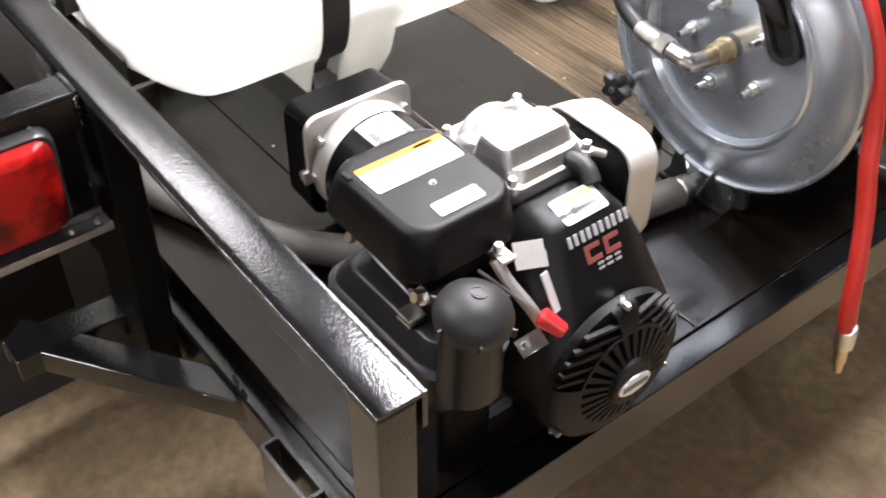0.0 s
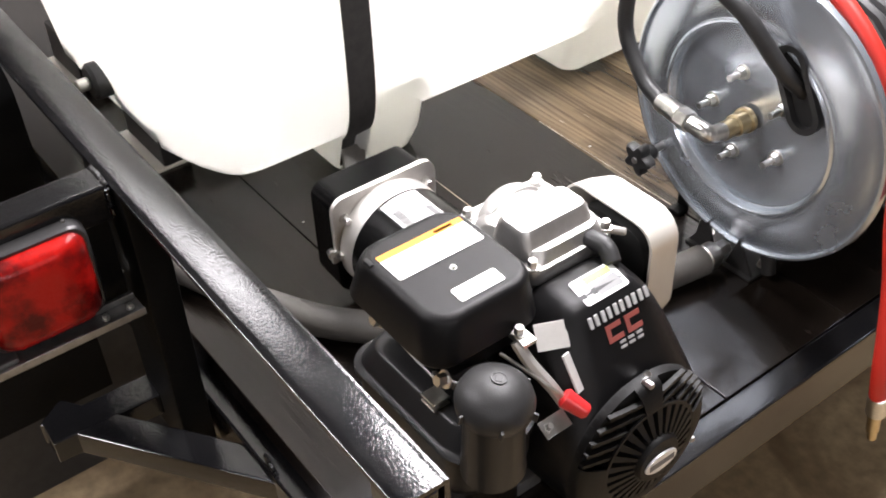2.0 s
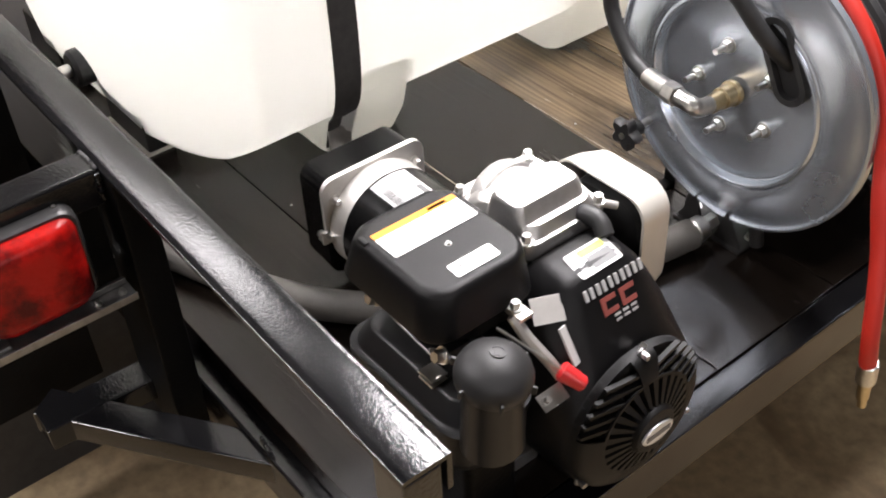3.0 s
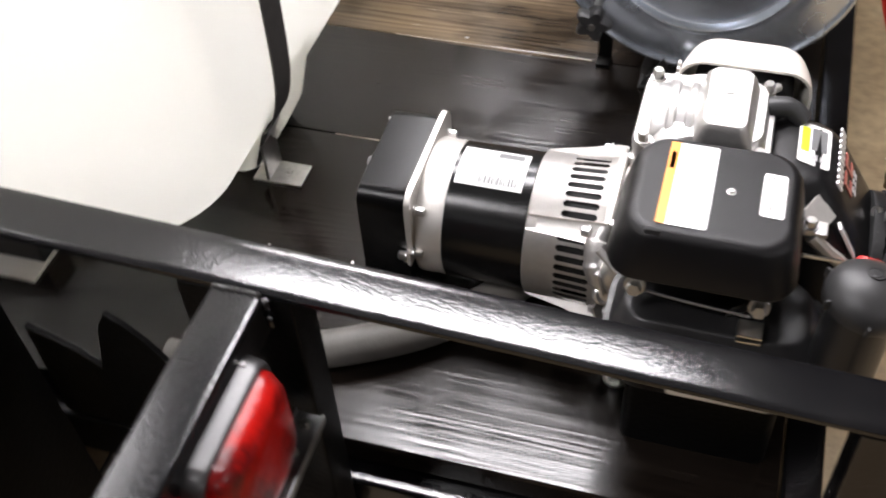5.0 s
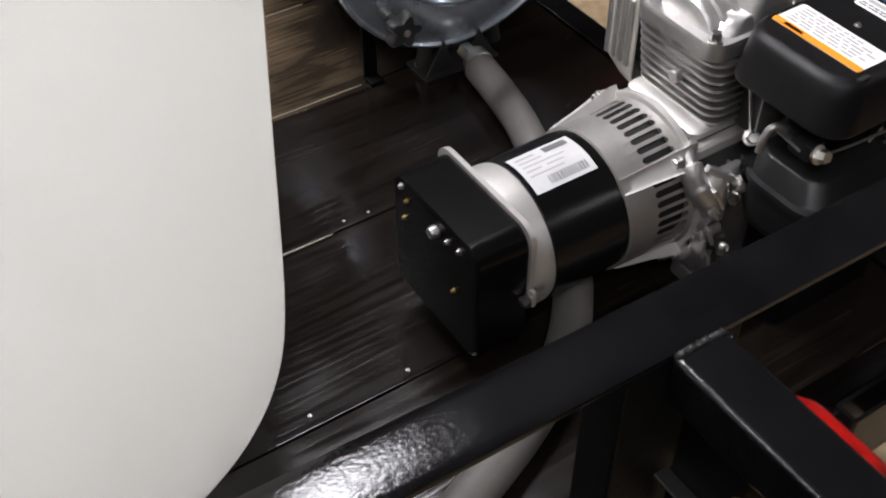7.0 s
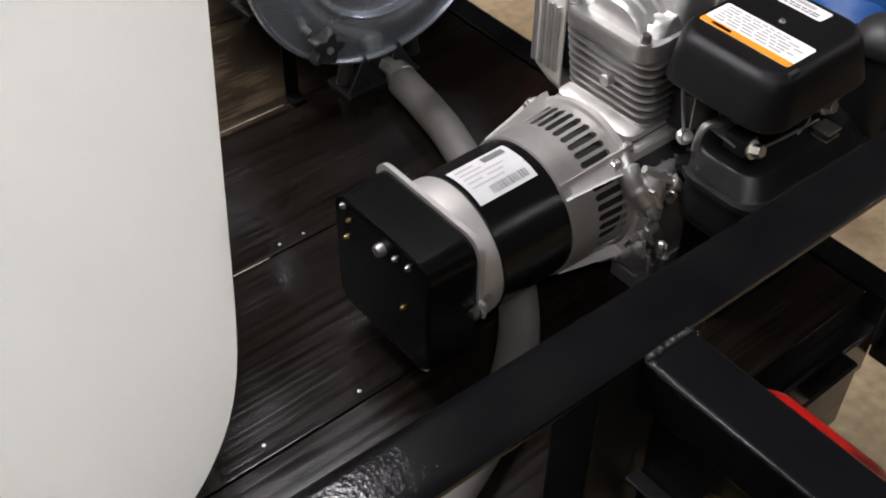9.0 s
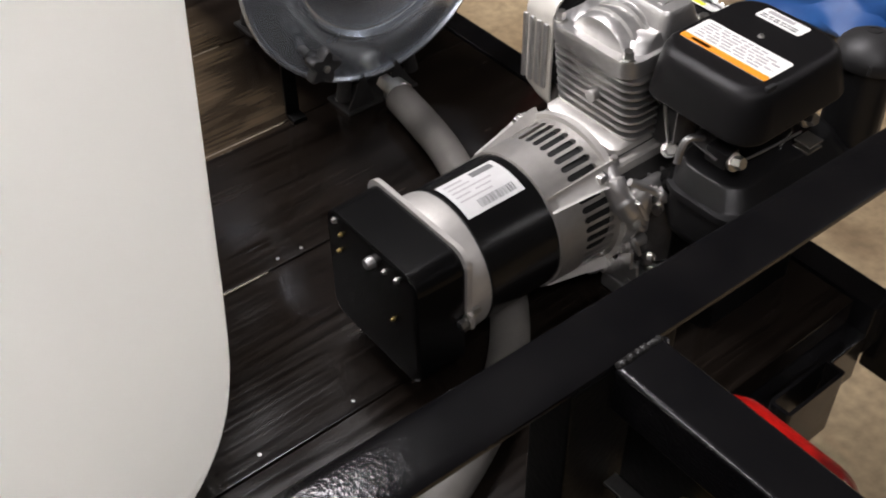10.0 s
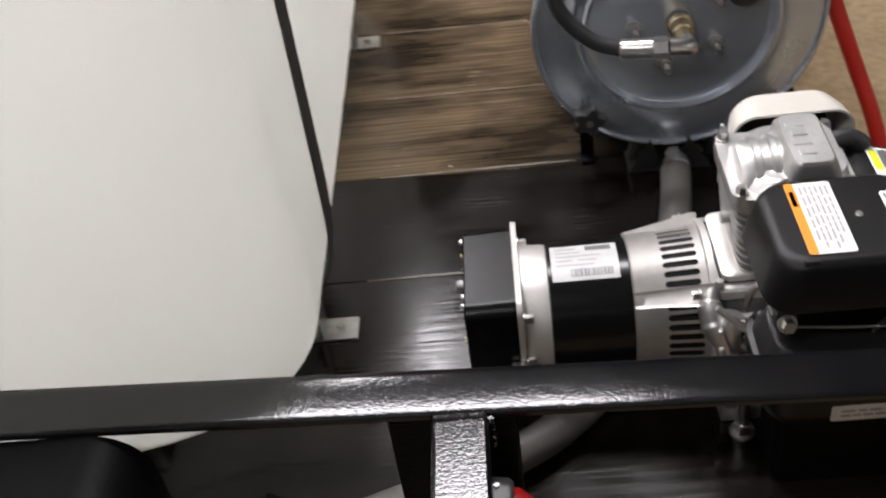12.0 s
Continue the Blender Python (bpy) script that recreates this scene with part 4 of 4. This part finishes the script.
    part("cylinder_foot", soft_block("z", [(0.2015, -0.325, -0.20, YA - 0.058, YA + 0.062, 0.012), (0.209, -0.325, -0.20, YA - 0.058, YA + 0.062, 0.012), (0.215, -0.312, -0.20, YA - 0.05, YA + 0.055, 0.012)]), CAST, crank)
    for x, y in ((-0.329, YA - 0.062), (-0.328, YA + 0.05), (-0.206, YA - 0.064)):
        part("case_bolt", hexbolt((x, y, 0.198), (x, y, 0.209), 0.0055), ZINC, crank)
    # cylinder with fins
    cyl = part("cylinder", soft_block("z", [(0.205, -0.30, -0.195, YA - 0.045, YA + 0.06, 0.03), (0.30, -0.30, -0.195, YA - 0.045, YA + 0.06, 0.03)]), BRIGHT, GEN, "finned cast aluminium cylinder")
    for k in range(8):
        z = 0.214 + k * 0.0112
        g = 0.001 * k
        part("fin", soft_block("z", [(z, -0.3065 - g, -0.185, YA - 0.062, YA + 0.068 + g, 0.02), (z + 0.0035, -0.3065 - g, -0.185, YA - 0.062, YA + 0.068 + g, 0.02)], 4), BRIGHT, cyl)
    part("fin_boss", rod((-0.30, YA - 0.006, 0.257), (-0.32, YA - 0.006, 0.257), 0.0075, chamfer=0.001), BRIGHT, cyl)
    # head and valve cover
    head = part("cylinder_head", soft_block("z", [(0.300, -0.318, -0.18, YA - 0.058, YA + 0.07, 0.02), (0.315, -0.320, -0.178, YA - 0.06, YA + 0.072, 0.022), (0.321, -0.318, -0.18, YA - 0.058, YA + 0.07, 0.02)]), BRIGHT, GEN, "cast aluminium cylinder head")
    cov = part("valve_cover", soft_block("z", [(0.321, -0.300, -0.185, YA - 0.052, YA + 0.064, 0.02), (0.33, -0.292, -0.188, YA - 0.048, YA + 0.060, 0.022), (0.336, -0.28, -0.19, YA - 0.045, YA + 0.058, 0.022)]), BRIGHT, head)
    part("cover_crown", soft_block("z", [(0.326, -0.262, -0.196, YA - 0.052, YA + 0.056, 0.012), (0.350, -0.256, -0.204, YA - 0.049, YA + 0.052, 0.012), (0.356, -0.251, -0.208, YA - 0.045, YA + 0.048, 0.01)]), BRIGHT, cov)
    drum = lathe([(0.030, -0.306), (0.043, -0.304), (0.046, -0.299), (0.046, -0.289), (0.0495, -0.287), (0.0495, -0.281), (0.046, -0.279), (0.046, -0.270), (0.050, -0.268), (0.050, -0.262), (0.047, -0.260), (0.047, -0.252)], pose(0, YA + 0.004, 0.302, 0, 90), 56)
    part("cam_drum", drum, BRIGHT, cov)
    for k in range(4):
        part("raised_mark", box(-0.243 - 0.003 * (k % 2), -0.225, YA - 0.03 + 0.018 * k, YA - 0.021 + 0.018 * k, 0.3555, 0.3572, 0.0005), BRIGHT, cov)
    for x, y in ((-0.308, YA - 0.046), (-0.308, YA + 0.06), (-0.19, YA - 0.048), (-0.19, YA + 0.062)):
        part("head_bolt", hexbolt((x, y, 0.321), (x, y, 0.333), 0.0062), ZINC, head)
    # ignition lead
    part("plug_boot", sweep([(-0.205, YA + 0.03, 0.312), (-0.188, YA + 0.034, 0.322), (-0.165, YA + 0.038, 0.322), (-0.148, YA + 0.034, 0.31)], [0.010, 0.0115, 0.011, 0.008]), RUBBER, GEN)


def build_muffler():
    outer = soft_block("y", [(0.452, -0.290, -0.142, 0.16, 0.328, 0.03), (0.478, -0.288, -0.144, 0.16, 0.328, 0.035), (0.506, -0.282, -0.15, 0.166, 0.322, 0.035), (0.515, -0.263, -0.169, 0.18, 0.305, 0.03)], 6)
    front = [f for f in outer.faces if all(abs(v.co.y - 0.452) < 1e-5 for v in f.verts)]
    bmesh.ops.delete(outer, geom=front, context="FACES_ONLY")
    bmesh.ops.recalc_face_normals(outer, faces=outer.faces[:])
    bmesh.ops.solidify(outer, geom=outer.faces[:], thickness=0.003)
    shield = part("muffler_shield", outer, CREAM, GEN, "pale heat shield over the muffler")
    part("muffler", soft_block("y", [(0.462, -0.272, -0.16, 0.18, 0.300, 0.03), (0.50, -0.272, -0.16, 0.18, 0.305, 0.03)]), DARK, shield)
    for k in range(4):
        part("louvre", box(-0.2935, -0.2895, 0.458 + 0.012 * k, 0.464 + 0.012 * k, 0.20, 0.29, 0.001), BRIGHT, shield)
    for k in range(3):
        part("outlet_slot", box(-0.262 + 0.025 * k, -0.247 + 0.025 * k, 0.456, 0.4595, 0.175, 0.18, 0.001), ZINC, shield)
    part("exhaust_pipe", sweep([(-0.245, YA + 0.065, 0.305), (-0.245, 0.432, 0.30), (-0.24, 0.45, 0.28)], 0.016), CAST, shield)
    part("shield_arm", sweep([(-0.2, 0.41, 0.318), (-0.19, 0.425, 0.32), (-0.18, 0.445, 0.312)], 0.005), CAST, shield)


def build_air_cleaner():
    ac = part("air_cleaner", soft_block("z", [(0.302, -0.316, -0.140, 0.142, 0.292, 0.03), (0.306, -0.318, -0.138, 0.140, 0.292, 0.034), (0.338, -0.311, -0.144, 0.147, 0.290, 0.034), (0.350, -0.307, -0.147, 0.151, 0.289, 0.033), (0.3555, -0.302, -0.151, 0.155, 0.287, 0.031), (0.358, -0.294, -0.158, 0.162, 0.283, 0.029)], 7), PLASTIC, GEN, "black textured air cleaner cover with stickers")
    bars = [(0.0, 1.0, 0.0, 0.2, 1), (0.12, 0.34, 0.05, 0.15, 3)] + text_bars(0.06, 0.95, 0.27, 0.94, 6, 2, 5, 7)
    part("warning_label", plaque((-0.2755, 0.2785, 0.3585), (0.0, -0.113, 0), (0.047, 0.0, 0), None, bars), [PAPER, ORANGE, PALEINK, ORANGE_DARK], ac, "white label with an orange edge and small print")
    part("emission_label", plaque((-0.184, 0.254, 0.3585), (0, -0.058, 0), (0.022, -0.001, 0), None, text_bars(0.06, 0.94, 0.12, 0.5, 2, 1, 8, 6) + [(0.1, 0.7, 0.6, 0.85, 2)]), [PAPER, INK, PALEINK], ac, "small white printed label")
    part("cover_screw", hexbolt((-0.212, 0.222, 0.3575), (-0.212, 0.222, 0.3605), 0.003), ZINC, ac)
    part("latch_notch", box(-0.283, -0.268, 0.154, 0.160, 0.352, 0.3595, 0.002), DARK, ac)
    base = part("base_plate", soft_block("z", [(0.262, -0.245, -0.16, 0.19, 0.285, 0.02), (0.285, -0.25, -0.155, 0.175, 0.287, 0.025), (0.301, -0.305, -0.148, 0.155, 0.289, 0.025)]), FUELBLACK, GEN)
    for x, y in ((-0.287, 0.174), (-0.166, 0.174)):
        part("bolt_lug", box(x - 0.011, x + 0.011, y + 0.001, y + 0.03, 0.249, 0.27, 0.003), FUELBLACK, base)
        part("flange_bolt", add(hexbolt((x, y, 0.258), (x, y - 0.013, 0.263), 0.0078), rod((x, y, 0.258), (x, y + 0.02, 0.257), 0.005)), ZINC, base)
    part("carburettor", add(box(-0.265, -0.195, 0.215, 0.31, 0.20, 0.255, 0.008), rod((-0.23, 0.24, 0.17), (-0.23, 0.24, 0.2), 0.022, chamfer=0.004)), FUELBLACK, GEN)
    plate = moved(box(-0.012, 0.012, -0.022, 0.022, -0.001, 0.001, 0.0005), pose(-0.262, 0.212, 0.270, 10, 4))
    add(plate, box(-0.276, -0.2742, 0.188, 0.230, 0.262, 0.2695, 0.0005))
    add(plate, moved(box(-0.013, 0.013, -0.020, 0.020, -0.001, 0.001, 0.0005), pose(-0.288, 0.206, 0.2635, 10, -6)))
    part("link_plate", plate, DULLZINC, GEN, "bent zinc-plated control plate")
    part("back_plate", box(-0.300, -0.264, 0.244, 0.2465, 0.244, 0.290, 0.001), DULLZINC, GEN)
    part("link_lever", sweep([(-0.317, 0.222, 0.242), (-0.314, 0.222, 0.26), (-0.306, 0.22, 0.271), (-0.29, 0.212, 0.268)], [0.0042, 0.003], 8), DULLZINC, GEN)
    part("governor_link", sweep([(-0.284, 0.262, 0.222), (-0.296, 0.262, 0.266), (-0.304, 0.262, 0.298), (-0.298, 0.27, 0.304)], 0.0018, 8), ZINC, GEN)
    part("governor_nut", add(hexbolt((-0.28, 0.264, 0.216), (-0.288, 0.254, 0.226), 0.007), rod((-0.27, 0.275, 0.208), (-0.282, 0.262, 0.218), 0.004)), ZINC, GEN)


def build_fuel_tank():
    rings = [(0.128, -0.296, -0.11, 0.148, 0.245, 0.03), (0.134, -0.304, -0.102, 0.14, 0.25, 0.036), (0.150, -0.308, -0.097, 0.136, 0.252, 0.036), (0.194, -0.309, -0.097, 0.136, 0.252, 0.034),
             (0.195, -0.315, -0.09, 0.1315, 0.253, 0.037), (0.2025, -0.315, -0.09, 0.1315, 0.253, 0.037), (0.204, -0.309, -0.098, 0.138, 0.25, 0.034), (0.207, -0.308, -0.10, 0.141, 0.249, 0.034),
             (0.226, -0.298, -0.112, 0.154, 0.245, 0.03), (0.2285, -0.294, -0.116, 0.158, 0.242, 0.028), (0.229, -0.285, -0.125, 0.168, 0.23, 0.025)]
    ft = part("fuel_tank", soft_block("z", rings, 7), FUELBLACK, GEN, "black plastic fuel tank below the air cleaner")
    part("tank_cradle", soft_block("z", [(0.0, -0.285, -0.12, 0.165, 0.242, 0.012), (0.127, -0.285, -0.12, 0.165, 0.242, 0.012)]), MATTE, ft)
    part("serial_label", plaque((-0.24, 0.1354, 0.1415), (0.105, 0, 0), (0, 0.0002, 0.0235), None, text_bars(0.1, 0.95, 0.2, 0.8, 2, 1, 3, 7)), [PAPER, PALEINK], ft, "narrow white printed strip")
    part("neck", soft_block("z", [(0.20, -0.112, -0.046, 0.132, 0.202, 0.032), (0.262, -0.109, -0.046, 0.134, 0.199, 0.031), (0.296, -0.107, -0.047, 0.136, 0.197, 0.03)]), FUELBLACK, ft)
    cap = part("fuel_cap", lathe([(0.036, 0.0), (0.0395, 0.003), (0.041, 0.012), (0.0405, 0.017), (0.037, 0.026), (0.030, 0.033), (0.020, 0.038), (0.010, 0.0405), (0.0, 0.041)], pose(-0.077, 0.166, 0.294, -4, 8), 48), GREYCAP, ft, "domed grey plastic fuel cap")
    for k in range(6):
        a = 2 * math.pi * k / 6
        part("grip_rib", box(-0.0015, 0.0015, 0.0375, 0.0455, 0.005, 0.016, 0.0006), GREYCAP, cap).matrix_basis = pose(-0.077, 0.166, 0.294, -4, 8) @ Matrix.Rotation(a, 4, "Z")
    mark = lathe([(0.0085, 0.0395), (0.0085, 0.0418), (0.0072, 0.0418), (0.0072, 0.0395)], Matrix.Identity(4), 24)
    add(mark, box(-0.0035, 0.0035, -0.0045, 0.0045, 0.0395, 0.0415, 0.0006))
    part("cap_mark", mark, GREYCAP, cap).matrix_basis = pose(-0.077, 0.166, 0.294, -4, 8, 40)
    part("clamp", add(add(box(-0.182, -0.158, 0.150, 0.172, 0.2275, 0.230, 0.0006), box(-0.182, -0.158, 0.150, 0.172, 0.236, 0.2385, 0.0006)), moved(box(-0.011, 0.011, -0.001, 0.001, -0.012, 0.012), pose(-0.183, 0.182, 0.240, 20, 0, 35))), ZINC, ft)
    part("choke_cable", sweep([(-0.292, 0.176, 0.252), (-0.24, 0.172, 0.249), (-0.172, 0.172, 0.243)], 0.0016, 8), DULLZINC, ft)
    part("mount_bolt", add(hexbolt((-0.302, 0.244, 0.0), (-0.302, 0.244, 0.02), 0.0115), rod((-0.302, 0.244, 0.0), (-0.303, 0.244, 0.06), 0.0075)), ZINC, ft)


def shroud_ring(x, grow, top_z, top_half):
    pts = []
    n = 64
    for k in range(n):
        a = 2 * math.pi * k / n
        r = 0.104 + grow
        y, z = YA - 0.006 + r * math.cos(a), 0.128 + r * math.sin(a)
        if math.sin(a) > 0:
            s = math.sin(a) ** 1.6
            zz = 0.128 + (top_z - 0.128) * math.sin(a) ** 0.62
            half = (r * (1 - s) + top_half * s)
            y = YA - 0.006 + half * (1 if math.cos(a) > 0 else -1) * min(1.0, abs(math.cos(a)) ** 0.28)
            z = zz
        pts.append((x, y, z))
    return pts


def build_shroud():
    rings = [shroud_ring(-0.185, 0.0, 0.300, 0.062), shroud_ring(-0.165, 0.003, 0.312, 0.066), shroud_ring(-0.13, 0.003, 0.308, 0.066), shroud_ring(-0.118, 0.003, 0.302, 0.065),
             shroud_ring(-0.10, 0.002, 0.284, 0.066), shroud_ring(-0.066, 0.0, 0.224, 0.074), shroud_ring(-0.056, -0.002, 0.205, 0.078), shroud_ring(-0.052, -0.006, 0.198, 0.08)]
    sh = part("fan_shroud", loft(rings), PLASTIC, GEN, "black fan shroud with silver and red markings")
    part("caution_label", plaque((-0.1525, 0.394, 0.3128), (0, -0.062, 0), (0.034, 0.0, -0.0095), None, [(0.12, 0.72, 0.08, 0.34, 1), (0.08, 0.64, 0.40, 0.88, 2), (0.74, 0.88, 0.42, 0.8, 3)]), [PAPER, YELLOW, INK, PALEINK], sh, "white caution label with a yellow band")
    # lettering blocks on the sloping face
    slope = Vector((0.034, 0, -0.060)).normalized()
    base = Vector((-0.1085, 0, 0.2985))
    lift = slope.cross(Vector((0, 1, 0))).normalized()
    if lift.x < 0:
        lift = -lift

    def block(y0, y1, d0, d1, h=0.0012):
        bm = bmesh.new()
        bmesh.ops.create_cube(bm, size=1)
        mid = base + slope * (d0 + d1) / 2 + Vector((0, (y0 + y1) / 2, 0))
        rot = Matrix((Vector((0, 1, 0)), slope, lift)).transposed().to_4x4()
        moved(bm, Matrix.Translation(mid) @ rot @ Matrix.Diagonal((y1 - y0, d1 - d0, 2 * h, 1)))
        return bm

    for k in range(5):
        for u in (0.0, 0.0088):
            part("silver_stroke", block(0.322 + 0.0185 * k + u, 0.3262 + 0.0185 * k + u, 0.0, 0.0125), SILVERPRINT, sh)
    bm = bmesh.new()
    for y in (0.339, 0.367):
        for d in (0.018, 0.033):
            add(bm, block(y, y + 0.022, d, d + 0.0055))
        add(bm, block(y, y + 0.006, 0.0236, 0.0329))
    part("model_mark", bm, REDPRINT, sh, "two dull red bracket shapes")
    bm = bmesh.new()
    for k in range(3):
        for d in (0.0415, 0.0475):
            add(bm, block(0.352 + 0.0125 * k, 0.3605 + 0.0125 * k, d, d + 0.0028))
    part("size_mark", bm, PALEINK, sh, "three small grey double bars")
    # recoil starter: a domed cover with slatted windows above and a ring of vanes round the hub
    cy, cz = YA - 0.008, 0.132
    M = pose(0, cy, cz, 0, 90)
    rec = part("recoil_starter", lathe([(0.1, -0.058), (0.1, -0.052), (0.094, -0.050), (0.0, -0.050)], M, 56), DARK, GEN, "black slotted recoil starter cover")
    segs = 90
    rows = [(0.1, -0.056), (0.1, -0.046), (0.097, -0.040), (0.092, -0.0355), (0.080, -0.031), (0.070, -0.0285), (0.066, -0.0285), (0.064, -0.033)]
    bm = bmesh.new()
    rings = [[bm.verts.new((h, cy + r * math.cos(2 * math.pi * k / segs), cz + r * math.sin(2 * math.pi * k / segs))) for k in range(segs)] for r, h in rows]
    for i in range(len(rows) - 1):
        for k in range(segs):
            ang = (k + 0.5) * 360 / segs
            if 1 <= i <= 4 and (14 < ang < 80 or 100 < ang < 166):
                continue
            bm.faces.new((rings[i][k], rings[i][(k + 1) % segs], rings[i + 1][(k + 1) % segs], rings[i + 1][k]))
    bmesh.ops.recalc_face_normals(bm, faces=bm.faces[:])
    bmesh.ops.solidify(bm, geom=bm.faces[:], thickness=0.0025)
    part("cover", bm, MOULD, rec, smooth=50)
    for s in (-1, 1):
        for k in range(5):
            dz = 0.030 + 0.0125 * k
            r_in, r_out = 0.067, 0.0985
            y_in = max(0.014, math.sqrt(max(0.0, r_in ** 2 - dz ** 2)))
            y_out = math.sqrt(max(0.0, r_out ** 2 - dz ** 2))
            if y_out > y_in:
                h0, h1 = -0.0295 - 0.25 * max(0.0, math.hypot(y_in, dz) - 0.066), -0.040
                bar = loft([[(h0, cy + s * y_in, cz + dz), (h0, cy + s * y_in, cz + dz + 0.005), (h0 - 0.006, cy + s * y_in, cz + dz + 0.005), (h0 - 0.006, cy + s * y_in, cz + dz)],
                            [(h1, cy + s * y_out, cz + dz), (h1, cy + s * y_out, cz + dz + 0.005), (h1 - 0.006, cy + s * y_out, cz + dz + 0.005), (h1 - 0.006, cy + s * y_out, cz + dz)]])
                part("slat", bar, MOULD, rec)
    for k in range(26):
        a = 2 * math.pi * k / 26
        bm = loft([[(-0.046, 0.030, -0.0024), (-0.046, 0.030, 0.0024), (-0.0185, 0.030, 0.0018), (-0.0185, 0.030, -0.0018)], [(-0.046, 0.067, -0.0048), (-0.046, 0.067, 0.0048), (-0.0285, 0.067, 0.0044), (-0.0285, 0.067, -0.0044)]])
        part("vane", bm, MOULD, rec).matrix_basis = Matrix.Translation((0, cy, cz)) @ Matrix.Rotation(a, 4, "X")
    hub = part("hub", lathe([(0.034, -0.036), (0.033, -0.018), (0.030, -0.0135), (0.0, -0.012)], M, 40), MOULD, rec)
    badge = lathe([(0.0245, -0.0125), (0.0245, -0.0105), (0.023, -0.0095), (0, -0.0095)], M, 40)
    moved(badge, Matrix.Translation((0, cy, cz)) @ Matrix.Diagonal((1, 1.0, 0.55, 1)) @ Matrix.Translation((0, -cy, -cz)))
    part("badge", badge, SILVERPRINT, hub, "oval silver badge")
    part("badge_mark", box(-0.0098, -0.0088, cy - 0.019, cy + 0.019, cz - 0.004, cz + 0.004, 0.0003), INK, hub)
    for a in (60, 180, 300):
        p = Vector((-0.048, cy + 0.1 * math.cos(radians(a + 30)), cz + 0.1 * math.sin(radians(a + 30))))
        part("recoil_bolt", hexbolt(p, p + Vector((0.012, 0, 0)), 0.0045), DULLZINC, rec)
    # controls between shroud and fuel cap
    part("control_plate", moved(box(-0.003, 0.0, -0.018, 0.018, -0.015, 0.015, 0.0005), pose(-0.122, 0.283, 0.288, 0, -50, -25)), CAST, GEN, "grey instruction plate")
    part("speed_lever", sweep([(-0.13, 0.24, 0.30), (-0.112, 0.245, 0.278), (-0.092, 0.258, 0.25), (-0.08, 0.268, 0.225)], [0.007, 0.004], 8), CAST, GEN)
    part("lever_pivot", add(box(-0.145, -0.115, 0.238, 0.256, 0.300, 0.306, 0.001), hexbolt((-0.132, 0.246, 0.306), (-0.132, 0.246, 0.316), 0.006)), ZINC, GEN)
    part("choke_rod", sweep([(-0.135, 0.222, 0.29), (-0.10, 0.243, 0.268), (-0.068, 0.262, 0.246)], 0.0022, 8), ZINC, GEN)
    part("choke_knob", rod((-0.075, 0.258, 0.25), (-0.05, 0.272, 0.236), 0.0115, 0.009, chamfer=0.003), REDKNOB, GEN, "red choke knob")
    part("throttle_tab", moved(box(-0.0015, 0.0015, -0.005, 0.005, -0.026, 0.022, 0.0005), pose(-0.09, 0.285, 0.258, 0, -28, 10)), CLEARLENS, GEN)
    part("cable_bracket", add(moved(box(-0.010, 0.010, -0.016, 0.016, -0.001, 0.001, 0.0004), pose(-0.068, 0.242, 0.224, 15, 30)), hexbolt((-0.068, 0.232, 0.225), (-0.063, 0.232, 0.233), 0.004)), ZINC, GEN)
    part("rope_guide", add(rod((-0.058, 0.363, 0.230), (-0.048, 0.366, 0.223), 0.006), rod((-0.048, 0.366, 0.223), (-0.042, 0.368, 0.217), 0.004)), ZINC, GEN)


build_alternator()
build_block()
build_muffler()
build_air_cleaner()
build_fuel_tank()
build_shroud()

# ---- deck planks ----
SEAMS = [0.08, 0.331, 0.588, 0.846, 1.09, 1.335, 1.58, 1.825, 2.07]
for y0, y1 in zip(SEAMS, SEAMS[1:]):
    pm = box(-2.6, -0.101, y0 + 0.0009, y1 - 0.0009, -0.039, 0.0, 0.002)
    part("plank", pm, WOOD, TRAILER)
for y, x0, x1 in ((0.588, -0.79, -0.64), (0.846, -0.78, -0.45), (1.09, -0.78, -0.42), (1.335, -0.78, -0.5)):
    part("bare_plank_edge", box(x0, x1, y - 0.0009, y + 0.0009, -0.006, -0.0006), BAREWOOD, TRAILER)
for x, y in ((-0.582, 0.598), (-0.617, 0.600), (-0.677, 0.345), (-0.80, 0.349), (-0.66, 0.86)):
    part("deck_screw", lathe([(0.0024, 0.0), (0.0024, 0.0008), (0.0, 0.001)], pose(x, y, 0.0), 10), DULLZINC, TRAILER)
